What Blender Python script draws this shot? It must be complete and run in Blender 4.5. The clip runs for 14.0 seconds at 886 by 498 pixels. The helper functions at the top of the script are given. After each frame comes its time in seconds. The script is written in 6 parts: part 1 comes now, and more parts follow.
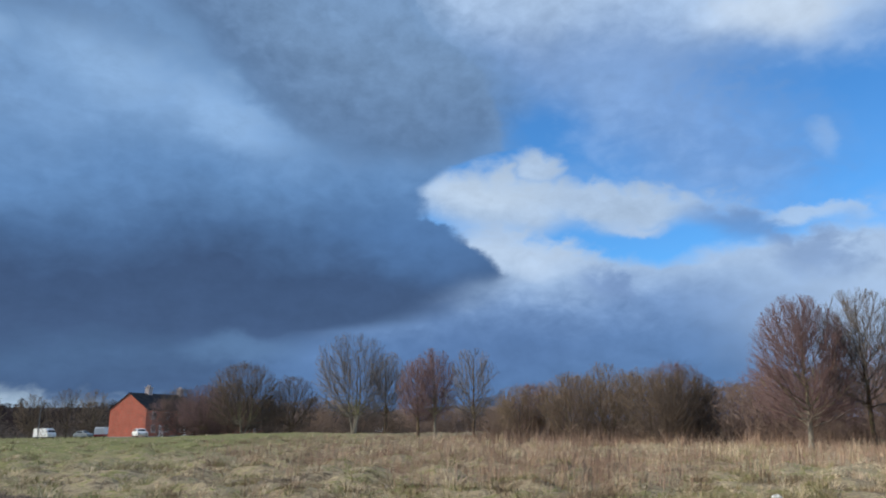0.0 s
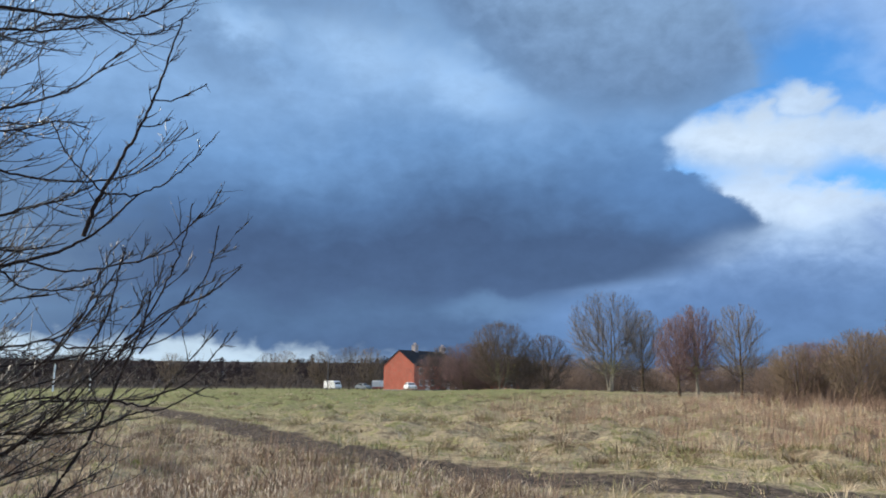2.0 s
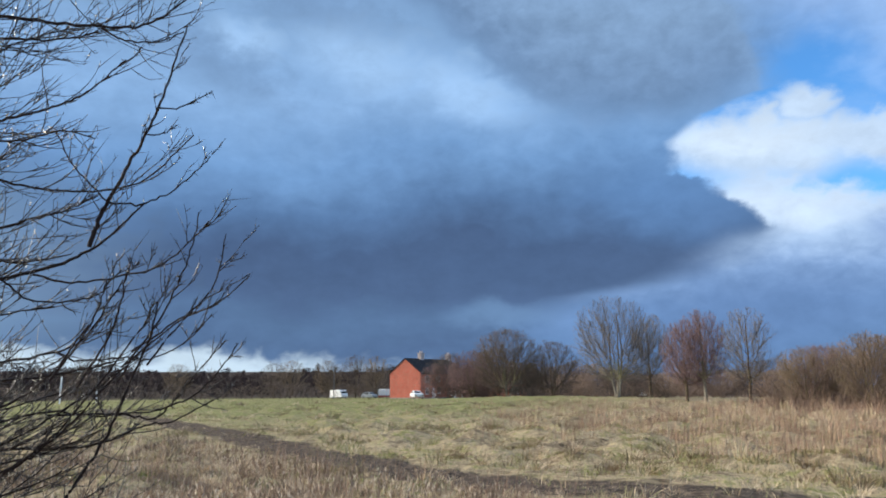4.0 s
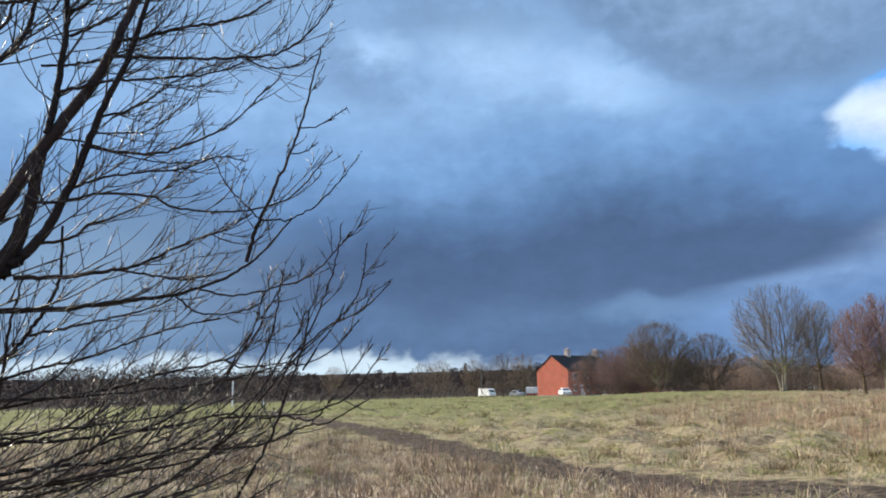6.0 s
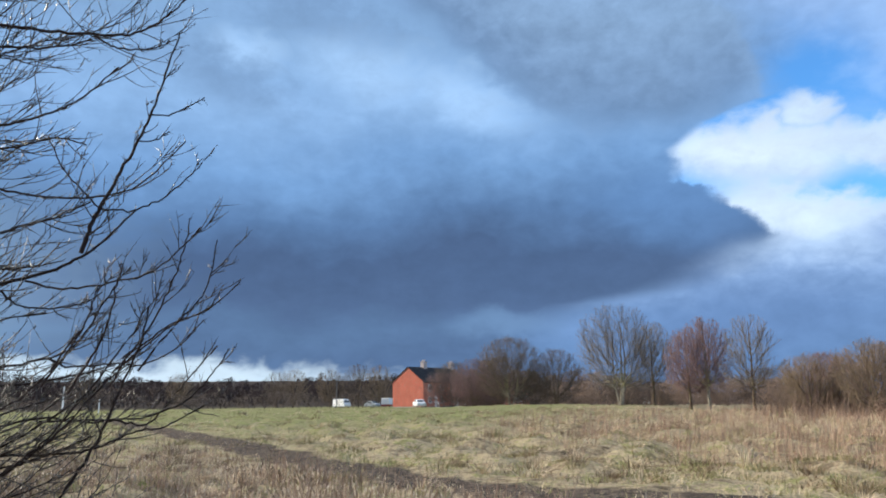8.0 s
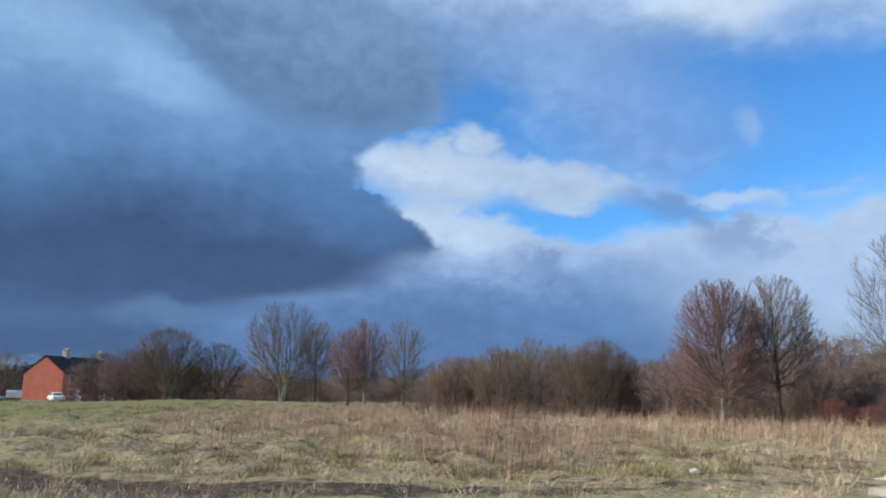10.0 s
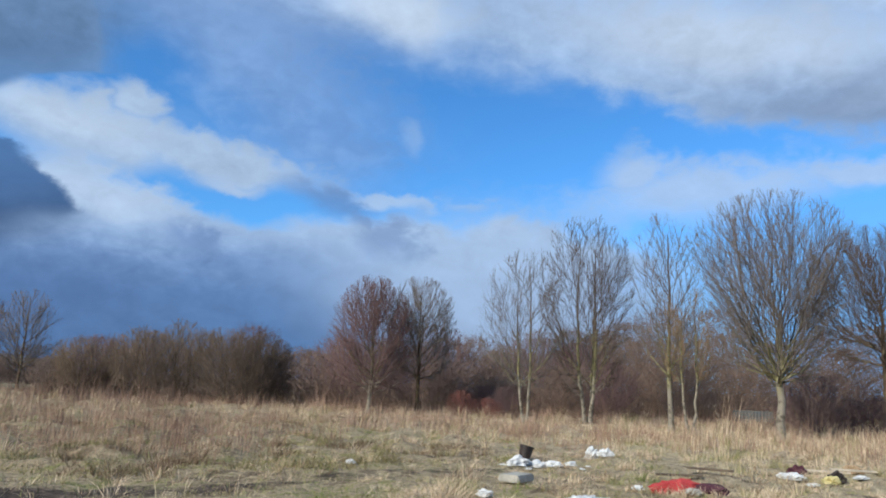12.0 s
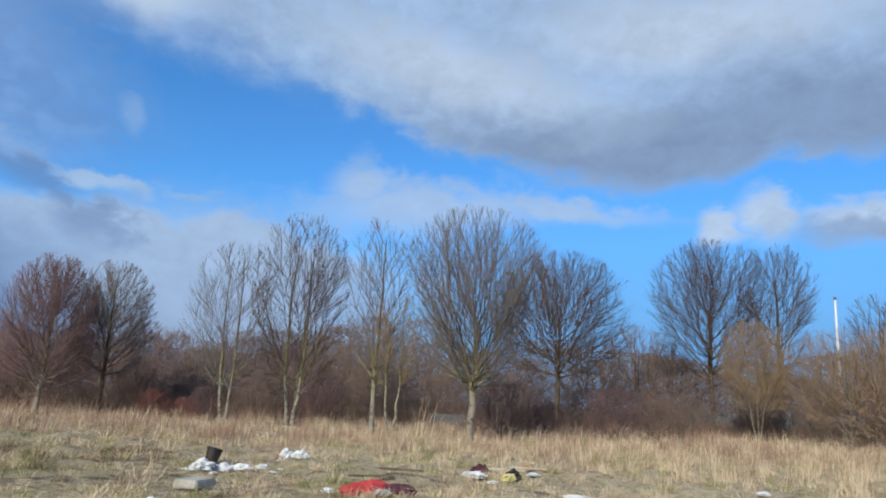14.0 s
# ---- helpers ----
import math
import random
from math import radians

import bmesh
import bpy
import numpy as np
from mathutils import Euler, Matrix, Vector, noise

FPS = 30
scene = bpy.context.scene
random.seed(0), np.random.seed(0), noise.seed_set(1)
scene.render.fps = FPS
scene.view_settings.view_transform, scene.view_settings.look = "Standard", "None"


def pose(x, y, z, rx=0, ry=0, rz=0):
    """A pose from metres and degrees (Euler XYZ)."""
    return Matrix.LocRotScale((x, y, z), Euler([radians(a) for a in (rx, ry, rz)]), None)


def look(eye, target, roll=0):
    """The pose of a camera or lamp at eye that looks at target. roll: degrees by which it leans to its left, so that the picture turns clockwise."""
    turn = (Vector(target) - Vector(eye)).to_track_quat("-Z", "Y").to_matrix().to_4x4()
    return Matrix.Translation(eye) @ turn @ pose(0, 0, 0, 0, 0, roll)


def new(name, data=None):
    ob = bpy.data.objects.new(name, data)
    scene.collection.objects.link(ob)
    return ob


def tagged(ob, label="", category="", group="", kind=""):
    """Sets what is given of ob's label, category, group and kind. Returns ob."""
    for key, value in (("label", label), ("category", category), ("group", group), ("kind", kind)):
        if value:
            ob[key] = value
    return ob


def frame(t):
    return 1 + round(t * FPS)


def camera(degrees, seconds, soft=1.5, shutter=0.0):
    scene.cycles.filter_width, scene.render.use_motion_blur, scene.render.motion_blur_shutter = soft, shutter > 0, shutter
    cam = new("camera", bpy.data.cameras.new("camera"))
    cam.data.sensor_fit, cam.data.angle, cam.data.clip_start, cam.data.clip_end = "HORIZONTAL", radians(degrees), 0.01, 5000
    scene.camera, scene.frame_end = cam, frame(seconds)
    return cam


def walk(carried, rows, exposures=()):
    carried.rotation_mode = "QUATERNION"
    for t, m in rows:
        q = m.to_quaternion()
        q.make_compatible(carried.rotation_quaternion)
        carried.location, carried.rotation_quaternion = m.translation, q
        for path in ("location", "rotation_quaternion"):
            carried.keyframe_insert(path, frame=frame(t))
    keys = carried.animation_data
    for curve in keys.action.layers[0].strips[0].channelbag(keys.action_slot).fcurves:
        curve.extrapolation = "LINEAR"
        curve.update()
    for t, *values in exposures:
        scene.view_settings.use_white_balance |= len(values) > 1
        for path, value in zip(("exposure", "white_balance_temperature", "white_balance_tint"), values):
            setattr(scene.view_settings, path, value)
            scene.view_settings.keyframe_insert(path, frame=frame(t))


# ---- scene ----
cam = camera(64.03, 14.0, soft=1.85, shutter=0.08)
PATH = [
    (0.0, 0.32, -0.23, 1.58, 0.00, 13.64, 0.66),
    (0.5, 0.14, -0.15, 1.64, 7.45, 13.93, 0.09),
    (1.0, 0.05, -0.08, 1.64, 12.52, 12.25, -0.36),
    (1.5, 0.02, -0.05, 1.65, 16.94, 11.16, -0.36),
    (2.0, -0.02, -0.02, 1.65, 19.80, 10.37, -0.31),
    (2.5, -0.03, 0.02, 1.65, 20.07, 11.00, 0.34),
    (3.0, -0.06, 0.04, 1.65, 20.17, 11.00, 0.40),
    (5.3, -0.08, 0.02, 1.66, 21.28, 10.82, 0.22),
    (5.5, -0.05, 0.03, 1.66, 25.00, 11.20, 0.48),
    (6.0, -0.05, 0.03, 1.66, 31.96, 11.02, 1.47),
    (6.5, -0.05, 0.02, 1.65, 32.60, 11.36, 1.57),
    (7.0, -0.06, 0.07, 1.64, 27.69, 11.23, 0.73),
    (7.2, -0.05, 0.08, 1.64, 24.92, 11.14, 0.69),
    (9.3, 0.12, -0.08, 1.62, 12.74, 12.76, 0.03),
    (9.5, 0.20, -0.12, 1.62, 8.35, 12.99, 0.08),
    (10.0, 0.10, -0.36, 1.64, -5.74, 11.33, -0.43),
    (10.5, -0.30, -0.43, 1.75, -16.15, 10.73, -1.06),
    (11.0, -0.43, -0.30, 1.82, -24.75, 10.78, -1.80),
    (11.5, -0.28, 0.01, 1.77, -30.30, 10.26, -2.06),
    (12.0, -0.23, 0.14, 1.75, -33.41, 10.78, -1.96),
    (12.5, -0.15, 0.18, 1.74, -34.98, 10.86, -1.73),
    (13.0, 0.38, 0.52, 1.66, -47.55, 10.97, -2.98),
    (13.5, 0.48, 0.63, 1.63, -54.29, 11.45, -3.50),
    (14.0, 0.56, 0.64, 1.64, -56.16, 12.09, -3.15),
]
walk(cam, [(t, pose(x, y, z, 90 + p, r, yaw)) for t, x, y, z, yaw, p, r in PATH],
     exposures=[(t, e, k, 6) for t, e, k in ((0.0, -0.1, 5950), (1.0, 0.15, 6050), (2.0, 0.25, 6200), (3.0, 0.32, 6250), (5.3, 0.35, 6300), (6.5, 0.55, 6450), (7.0, 0.56, 6400), (7.2, 0.5, 6350), (9.3, 0.38, 6150), (10.0, 0.0, 5950), (10.5, 0.02, 5880), (11.0, -0.1, 5820), (12.5, -0.15, 5800), (13.2, -0.22, 5800), (14.0, -0.22, 5800))])

# ---- light ----
SUN_AZ, SUN_EL = -98.0, 31.0  # degrees right of straight ahead, above the horizon


def lin(r, g, b):
    """Linear colour of an 8-bit screen colour."""
    return tuple(((c / 255 + 0.055) / 1.055) ** 2.4 if c > 10 else c / 3294 for c in (r, g, b)) + (1.0,)


class Nodes:
    """Small helper that wires shader nodes."""

    def __init__(self, tree):
        self.tree = tree
        tree.nodes.clear()

    def add(self, kind):
        return self.tree.nodes.new(kind)

    def put(self, socket, value):
        if isinstance(value, bpy.types.NodeSocket):
            self.tree.links.new(value, socket)
        elif value is not None:
            socket.default_value = value

    def m(self, op, a, b=None, c=None):
        n = self.add("ShaderNodeMath")
        n.operation = op
        for s, v in zip(n.inputs, (a, b, c)):
            self.put(s, v)
        return n.outputs[0]

    def mix(self, fac, a, b, blend="MIX"):
        n = self.add("ShaderNodeMix")
        n.data_type, n.blend_type = "RGBA", blend
        self.put(n.inputs[0], fac), self.put(n.inputs[6], a), self.put(n.inputs[7], b)
        return n.outputs[2]

    def smooth(self, x, a, b, lo=0.0, hi=1.0):
        n = self.add("ShaderNodeMapRange")
        n.interpolation_type = "SMOOTHSTEP"
        for s, v in zip(n.inputs, (x, a, b, lo, hi)):
            self.put(s, v)
        return n.outputs[0]

    def noise(self, vec, scale, detail=4.0, rough=0.55, distortion=0.0):
        n = self.add("ShaderNodeTexNoise")
        self.put(n.inputs["Vector"], vec)
        n.inputs["Scale"].default_value, n.inputs["Detail"].default_value = scale, detail
        n.inputs["Roughness"].default_value, n.inputs["Distortion"].default_value = rough, distortion
        return n

    def ramp(self, x, *stops):
        n = self.add("ShaderNodeValToRGB")
        els = n.color_ramp.elements
        while len(els) < len(stops):
            els.new(0.5)
        for e, (p, c) in zip(els, stops):
            e.position, e.color = p, c if len(c) == 4 else (*c, 1)
        self.put(n.inputs[0], x)
        return n.outputs[0]

    def vec(self, x, y, z=0.0):
        n = self.add("ShaderNodeCombineXYZ")
        for s, v in zip(n.inputs, (x, y, z)):
            self.put(s, v)
        return n.outputs[0]


def make_sky():
    world = bpy.data.worlds.new("sky")
    scene.world = world
    world.use_nodes = True
    N = Nodes(world.node_tree)
    geo = N.add("ShaderNodeTexCoord").outputs["Generated"]
    sep = N.add("ShaderNodeSeparateXYZ")
    N.put(sep.inputs[0], geo)
    dx, dy, dz = sep.outputs
    X = N.m("MULTIPLY", N.m("ARCTAN2", dx, dy), 57.2958)   # degrees to the right
    E = N.m("MULTIPLY", N.m("ARCSINE", dz), 57.2958)       # degrees above the horizon
    sky = N.add("ShaderNodeTexSky")
    sky.sky_type, sky.sun_disc = "NISHITA", False
    sky.sun_elevation, sky.sun_rotation = radians(SUN_EL), radians(SUN_AZ)
    sky.air_density, sky.dust_density, sky.ozone_density = 1.0, 0.3, 3.0
    clear = N.mix(1.0, sky.outputs[0], (0.085, 0.145, 0.190, 1), "MULTIPLY")

    flat = N.vec(N.m("MULTIPLY", X, 0.1), N.m("MULTIPLY", E, 0.15))
    big = N.noise(flat, 1.7, 3, 0.5)
    sb = N.add("ShaderNodeSeparateColor")
    N.put(sb.inputs[0], big.outputs["Color"])
    fine = N.noise(flat, 4.4, 5, 0.52, 0.3).outputs[0]
    wisp = N.m("SUBTRACT", N.noise(flat, 15.0, 5, 0.62, 0.5).outputs[0], 0.5)
    broad = N.m("SUBTRACT", N.noise(flat, 0.7, 4, 0.55).outputs[0], 0.5)
    n1 = N.m("SUBTRACT", sb.outputs[0], 0.5)
    n2 = N.m("SUBTRACT", sb.outputs[1], 0.5)
    n3 = N.m("SUBTRACT", fine, 0.5)
    Xw = N.m("ADD", N.m("MULTIPLY_ADD", n1, 4.5, X), N.m("ADD", N.m("MULTIPLY", n3, 2.4), N.m("MULTIPLY", wisp, 0.35)))
    Ew = N.m("ADD", N.m("MULTIPLY_ADD", n2, 2.6, E), N.m("ADD", N.m("MULTIPLY", n3, 1.8), N.m("MULTIPLY", wisp, 0.3)))
    ragged = N.m("ADD", N.m("MULTIPLY_ADD", n1, 0.5, N.m("MULTIPLY", n3, 1.1)), N.m("MULTIPLY", wisp, 0.35))

    def blob(cx, cy, rx, ry, tilt=0.0, soft=0.3, rag=0.5):
        """Mask of one cloud: an ellipse in degrees with a ragged edge. soft: width of the edge."""
        a, b = N.m("SUBTRACT", Xw, cx), N.m("SUBTRACT", Ew, cy)
        c, s = math.cos(radians(tilt)), math.sin(radians(tilt))
        u = N.m("MULTIPLY_ADD", b, s / rx, N.m("MULTIPLY", a, c / rx))
        v = N.m("MULTIPLY_ADD", b, c / ry, N.m("MULTIPLY", a, -s / ry))
        d = N.m("SQRT", N.m("ADD", N.m("MULTIPLY", u, u), N.m("MULTIPLY", v, v)))
        return N.smooth(N.m("MULTIPLY_ADD", ragged, rag, d), 1 + soft, 1 - soft)

    def rim(x, lo, hi, base, *stops):
        """A cloud's rim: a broken line of degrees (less base, of sixty) over x between lo and hi."""
        k = N.ramp(N.m("DIVIDE", N.m("SUBTRACT", x, lo), hi - lo), *(((p - lo) / (hi - lo), ((q - base) / 60,) * 3) for p, q in stops))
        return N.m("MULTIPLY_ADD", k, 60.0, base)

    def over(base, mask, colour, amount=1.0, mottle=0.35):
        tone = N.m("MULTIPLY_ADD", N.m("ADD", N.m("MULTIPLY_ADD", wisp, 0.3, N.m("MULTIPLY", n3, 0.8)), N.m("ADD", N.m("MULTIPLY", n1, 0.5), N.m("MULTIPLY", broad, 0.5))), mottle * 1.6, 1.0)
        col = N.mix(1.0, lin(*colour) if isinstance(colour, tuple) else colour, N.vec(tone, tone, tone), "MULTIPLY")
        return N.mix(N.m("MULTIPLY", mask, amount), base, col)

    def union(*masks):
        out = masks[0]
        for k in masks[1:]:
            out = N.m("MAXIMUM", out, k)
        return out

    def both(a, b):
        return N.m("MULTIPLY", a, b)

    c = clear
    # broken cloud all over the parts of the sky that lie outside the view
    rest = N.smooth(N.m("ADD", N.m("MULTIPLY", broad, 1.4), N.m("MULTIPLY", n3, 0.6)), -0.25, 0.25)
    away = N.m("MAXIMUM", N.smooth(E, 28, 36), N.smooth(N.m("ABSOLUTE", N.m("SUBTRACT", X, 14)), 76, 90))
    c = over(c, both(rest, away), (185, 198, 218), 0.8)
    c = over(c, both(N.smooth(X, 44, 60), N.smooth(E, 19, 3)), (122, 168, 222), 0.9, 0.08)
    # the pale bank low in the middle, darkening towards the horizon under a ragged top
    top = rim(Xw, -10, 80, 0, (-10, 14), (5, 14.2), (10, 13.4), (13, 12.4), (18, 11.9), (22, 12.6), (26, 12.7), (31, 12.9), (34, 12.0), (38, 13.5), (41, 12.6), (45, 11.6), (52, 9.5), (60, 6), (80, 4))
    bank = both(N.smooth(N.m("SUBTRACT", Ew, top), 0.7, -0.9), N.smooth(X, 58, 44))
    pale = N.ramp(N.m("DIVIDE", Ew, 16), (0.12, lin(88, 114, 160)), (0.38, lin(106, 132, 176)), (0.54, lin(134, 158, 198)), (0.68, lin(168, 188, 218)), (0.82, lin(192, 207, 228)))
    c = over(c, bank, pale, 0.95, 0.22)
    c = over(c, blob(3, 5.5, 10, 3.0, 8, 0.7, 0.4), (96, 124, 168), 0.7, 0.2)
    c = over(c, blob(38, 7.5, 13, 5.5, 0, 0.6, 0.4), (186, 204, 229), 0.8, 0.2)
    c = over(c, blob(13, 29.5, 13, 4.2, -4, 0.6, 0.5), (140, 164, 202), 0.85, 0.25)
    # thin veil over the blue
    c = over(c, blob(20, 21.5, 9, 4.2, -38, 0.7, 0.8), (134, 164, 210), 0.7, 0.25)
    c = over(c, blob(16, 25.5, 6, 2.4, -20, 0.8, 1.0), (140, 170, 214), 0.55, 0.25)
    c = over(c, blob(27.5, 21.5, 5, 2.2, -30, 0.8, 1.0), (130, 164, 212), 0.4, 0.2)
    shreds = N.smooth(N.m("MULTIPLY_ADD", n3, 0.55, N.m("MULTIPLY", n2, 0.8)), -0.08, 0.22)
    c = over(c, both(shreds, union(blob(19, 21.5, 13, 5.5, -20, 0.7, 0.3), blob(34, 14.8, 8, 1.6, 0, 0.7, 0.3))), (150, 180, 224), 0.45, 0.2)
    # white bank, with a gap of blue under it
    c = over(c, union(blob(5.2, 17.5, 8.2, 2.5, -3, 0.42, 0.35), blob(14.0, 16.8, 8.6, 1.7, -8, 0.5, 0.5), blob(8.2, 19.8, 1.8, 1.0, 0, 0.6, 0.5)), (186, 202, 224), 0.97, 0.3)
    c = over(c, blob(4.0, 18.0, 4.5, 1.2, -6, 0.8, 0.7), (208, 219, 233), 0.6, 0.25)
    c = over(c, blob(6.5, 13.4, 5.0, 1.6, -12, 0.5, 0.6), (196, 210, 230), 0.85, 0.25)
    c = over(c, blob(15.5, 14.9, 2.2, 0.5, -10, 0.6, 0.8), (190, 206, 230), 0.8, 0.2)
    c = over(c, blob(28.2, 14.2, 3.0, 0.55, -6, 0.7, 0.8), (188, 206, 230), 0.8, 0.2)
    c = over(c, blob(34.5, 14.2, 1.6, 0.35, -4, 0.8, 0.8), (170, 196, 230), 0.6, 0.2)
    c = over(c, blob(30.2, 19.3, 0.8, 1.1, 0, 0.9, 0.8), (170, 196, 232), 0.45, 0.2)
    c = over(c, union(blob(54, 15.2, 9, 1.9, 4, 0.7, 0.9), blob(48.6, 16.6, 2.6, 1.8, 0, 0.7, 0.8), blob(65, 15.6, 6.5, 0.9, -6, 0.7, 0.8)), (194, 210, 233), 0.8, 0.2)
    c = over(c, blob(48.3, 19.0, 0.9, 0.9, 0, 0.8, 0.8), (160, 190, 230), 0.6)
    c = over(c, blob(23.6, 14.2, 3.0, 0.9, -16, 0.8, 0.7), (116, 146, 192), 0.65, 0.2)
    c = over(c, union(blob(28.7, 11.2, 2.4, 1.3, -14, 0.6, 0.8), blob(26.6, 12.4, 1.6, 0.5, -30, 0.8, 0.8)), (130, 154, 194), 0.65, 0.2)
    c = over(c, blob(13.4, 10.2, 1.8, 1.0, -24, 0.7, 0.7), (128, 152, 194), 0.75, 0.2)
    # high cloud: white where it is thick, grey towards its flat base
    foot = rim(Xw, 18, 108, 0, (18, 29.5), (24, 27.0), (30, 25.4), (36, 25.0), (40, 24.0), (44, 23.6), (51, 21.6), (57, 19.8), (65, 17.8), (72, 16.9), (77, 17.8), (82, 19.2), (89, 18.8), (108, 18))
    up = N.m("SUBTRACT", Ew, foot)
    near = N.smooth(X, 38, 48)
    c = over(c, N.m("ADD", both(N.smooth(up, -0.9, 1.4), near), both(N.smooth(up, -2.2, 3.6), N.m("SUBTRACT", 1.0, near))), (178, 197, 224), 0.95, 0.32)
    c = over(c, blob(28.5, 29.0, 5.0, 2.2, -8, 0.6, 0.7), (214, 223, 236), 0.8, 0.2)
    c = over(c, both(N.smooth(X, 47, 60), both(N.smooth(up, -0.6, 1.2), N.smooth(N.m("SUBTRACT", up, N.m("MULTIPLY", N.smooth(X, 55, 75), 3.5)), 4.5, 0.5))), (142, 160, 190), 0.85, 0.25)
    c = over(c, union(blob(56, 26.0, 11, 2.2, -12, 0.7, 0.7), blob(76, 29.0, 12, 2.6, 0, 0.7, 0.7)), (212, 220, 233), 0.7, 0.25)
    c = over(c, blob(68, 21.0, 4.5, 1.0, 8, 0.7, 0.7), (170, 186, 210), 0.6, 0.2)
    c = over(c, union(blob(77.4, 14.0, 1.7, 1.5, 0, 0.5, 0.7), blob(80.8, 14.9, 2.0, 1.9, 0, 0.6, 0.8), blob(88, 14.0, 5.0, 1.4, 0, 0.6, 0.7)), (206, 217, 233), 0.9, 0.3)
    c = over(c, blob(87.5, 13.3, 4.5, 0.9, 0, 0.7, 0.7), (146, 168, 200), 0.7, 0.2)
    # the storm cloud: pale blue-grey above, darkest at its base, a beak at its right end
    beak = rim(N.m("MULTIPLY_ADD", n3, 0.9, N.m("MULTIPLY_ADD", wisp, 0.25, E)), 2, 34, -30, (2, -16), (5, -13), (7.0, -8), (7.9, -2), (8.8, 0.9), (10.2, 3.3), (11.2, 5.0), (12.1, 4.5), (13.4, 3.5), (14.0, 2.0), (15.4, 0.9), (16.1, -1.6), (18.6, -1.4), (20.3, 0.9), (21.6, 6.2), (24.5, 5.3), (27.5, 4.2), (31, 0), (34, -3))
    off = N.m("SUBTRACT", N.m("ADD", N.m("MULTIPLY_ADD", n1, 1.6, X), N.m("ADD", N.m("MULTIPLY", n3, 1.5), N.m("MULTIPLY", wisp, 0.4))), beak)
    crisp = N.smooth(E, 10.5, 12.0)
    body = N.m("ADD", both(N.smooth(off, 0.7, -0.8), crisp), both(N.smooth(off, 4.0, -5.0), N.m("SUBTRACT", 1.0, crisp)))
    fuzzy = N.m("MAXIMUM", both(N.smooth(off, 1.8, -2.2), N.smooth(E, 19.5, 21.5)), both(N.smooth(off, 5.5, -5.0), N.smooth(E, 22.5, 26)))
    body = N.m("MAXIMUM", body, fuzzy)
    base = rim(X, -70, 10, 0, (-70, 5), (-40, 6.2), (-28, 6.6), (-20, 7.4), (-13, 6.6), (-9, 7.2), (-3, 7.3), (10, 8.2))
    level = N.m("DIVIDE", N.m("ADD", N.m("SUBTRACT", N.m("MULTIPLY_ADD", n3, 1.4, N.m("MULTIPLY_ADD", broad, 6.0, N.m("MULTIPLY_ADD", n2, 3.2, E))), base), 8.0), 34.0)
    storm = N.ramp(level, (0.03, lin(88, 113, 150)), (0.12, lin(79, 101, 136)), (0.20, lin(84, 108, 143)), (0.25, lin(75, 95, 129)), (0.36, lin(71, 91, 125)), (0.46, lin(84, 112, 152)), (0.57, lin(108, 142, 186)), (0.70, lin(130, 162, 203)), (0.85, lin(122, 152, 190)))
    c = over(c, body, storm, 1.0, 0.22)
    c = over(c, both(body, blob(-1.5, 14.2, 6.5, 2.8, -14, 0.8, 0.5)), (97, 133, 182), 0.55, 0.2)
    c = over(c, union(blob(-26.5, 25.8, 5.5, 2.2, -14, 0.8, 0.7), blob(-18.5, 23.4, 4.5, 1.8, -20, 0.8, 0.7), blob(-36.5, 26.5, 2.6, 1.2, -10, 0.8, 0.7)), (160, 190, 227), 0.6, 0.3)
    c = over(c, union(blob(-38.5, 24.4, 5, 1.8, -16, 0.8, 0.8), blob(-31.5, 29.5, 6, 1.6, -6, 0.8, 0.8)), (108, 134, 170), 0.5, 0.3)
    # a second, greyer layer above it
    brow = rim(Xw, -32, 12, 0, (-32, 33), (-24, 30.5), (-19, 27.3), (-14.4, 23.6), (-11.5, 21.6), (-6.5, 20.4), (-2, 20.2), (2, 20.6), (12, 21.5))
    deep = N.m("SUBTRACT", Ew, brow)
    grey = both(both(N.smooth(deep, -1.0, 1.8), N.smooth(off, N.m("MULTIPLY_ADD", N.smooth(E, 22, 26), 3.5, 1.2), -2.4)), N.smooth(X, -30, -20))
    c = over(c, grey, N.ramp(N.m("DIVIDE", deep, 12), (0.0, lin(100, 126, 162)), (0.25, lin(101, 124, 157)), (0.6, lin(122, 146, 178)), (1.0, lin(134, 160, 194))), 0.75, 0.4)
    c = over(c, blob(-61, 8.0, 12, 6.0, 0, 0.9, 0.4), (142, 170, 200), 0.55, 0.2)
    c = over(c, blob(-15.5, 5.6, 3.6, 1.0, -4, 0.8, 0.6), (112, 142, 180), 0.5, 0.2)
    c = over(c, blob(-48, 1.2, 21, 1.5, 0, 0.4, 0.3), (196, 212, 226), 0.9, 0.2)
    bg = N.add("ShaderNodeBackground")
    N.put(bg.inputs[0], c)
    bg.inputs[1].default_value = 1.0
    N.put(N.add("ShaderNodeOutputWorld").inputs[0], bg.outputs[0])


make_sky()
sun = new("sun", bpy.data.lights.new("sun", "SUN"))
sun.data.energy, sun.data.angle, sun.data.color = 4.9, radians(0.53), (1.0, 0.885, 0.72)
sun.matrix_world = look((0, 0, 0), (-math.sin(radians(SUN_AZ)) * math.cos(radians(SUN_EL)), -math.cos(radians(SUN_AZ)) * math.cos(radians(SUN_EL)), -math.sin(radians(SUN_EL))))

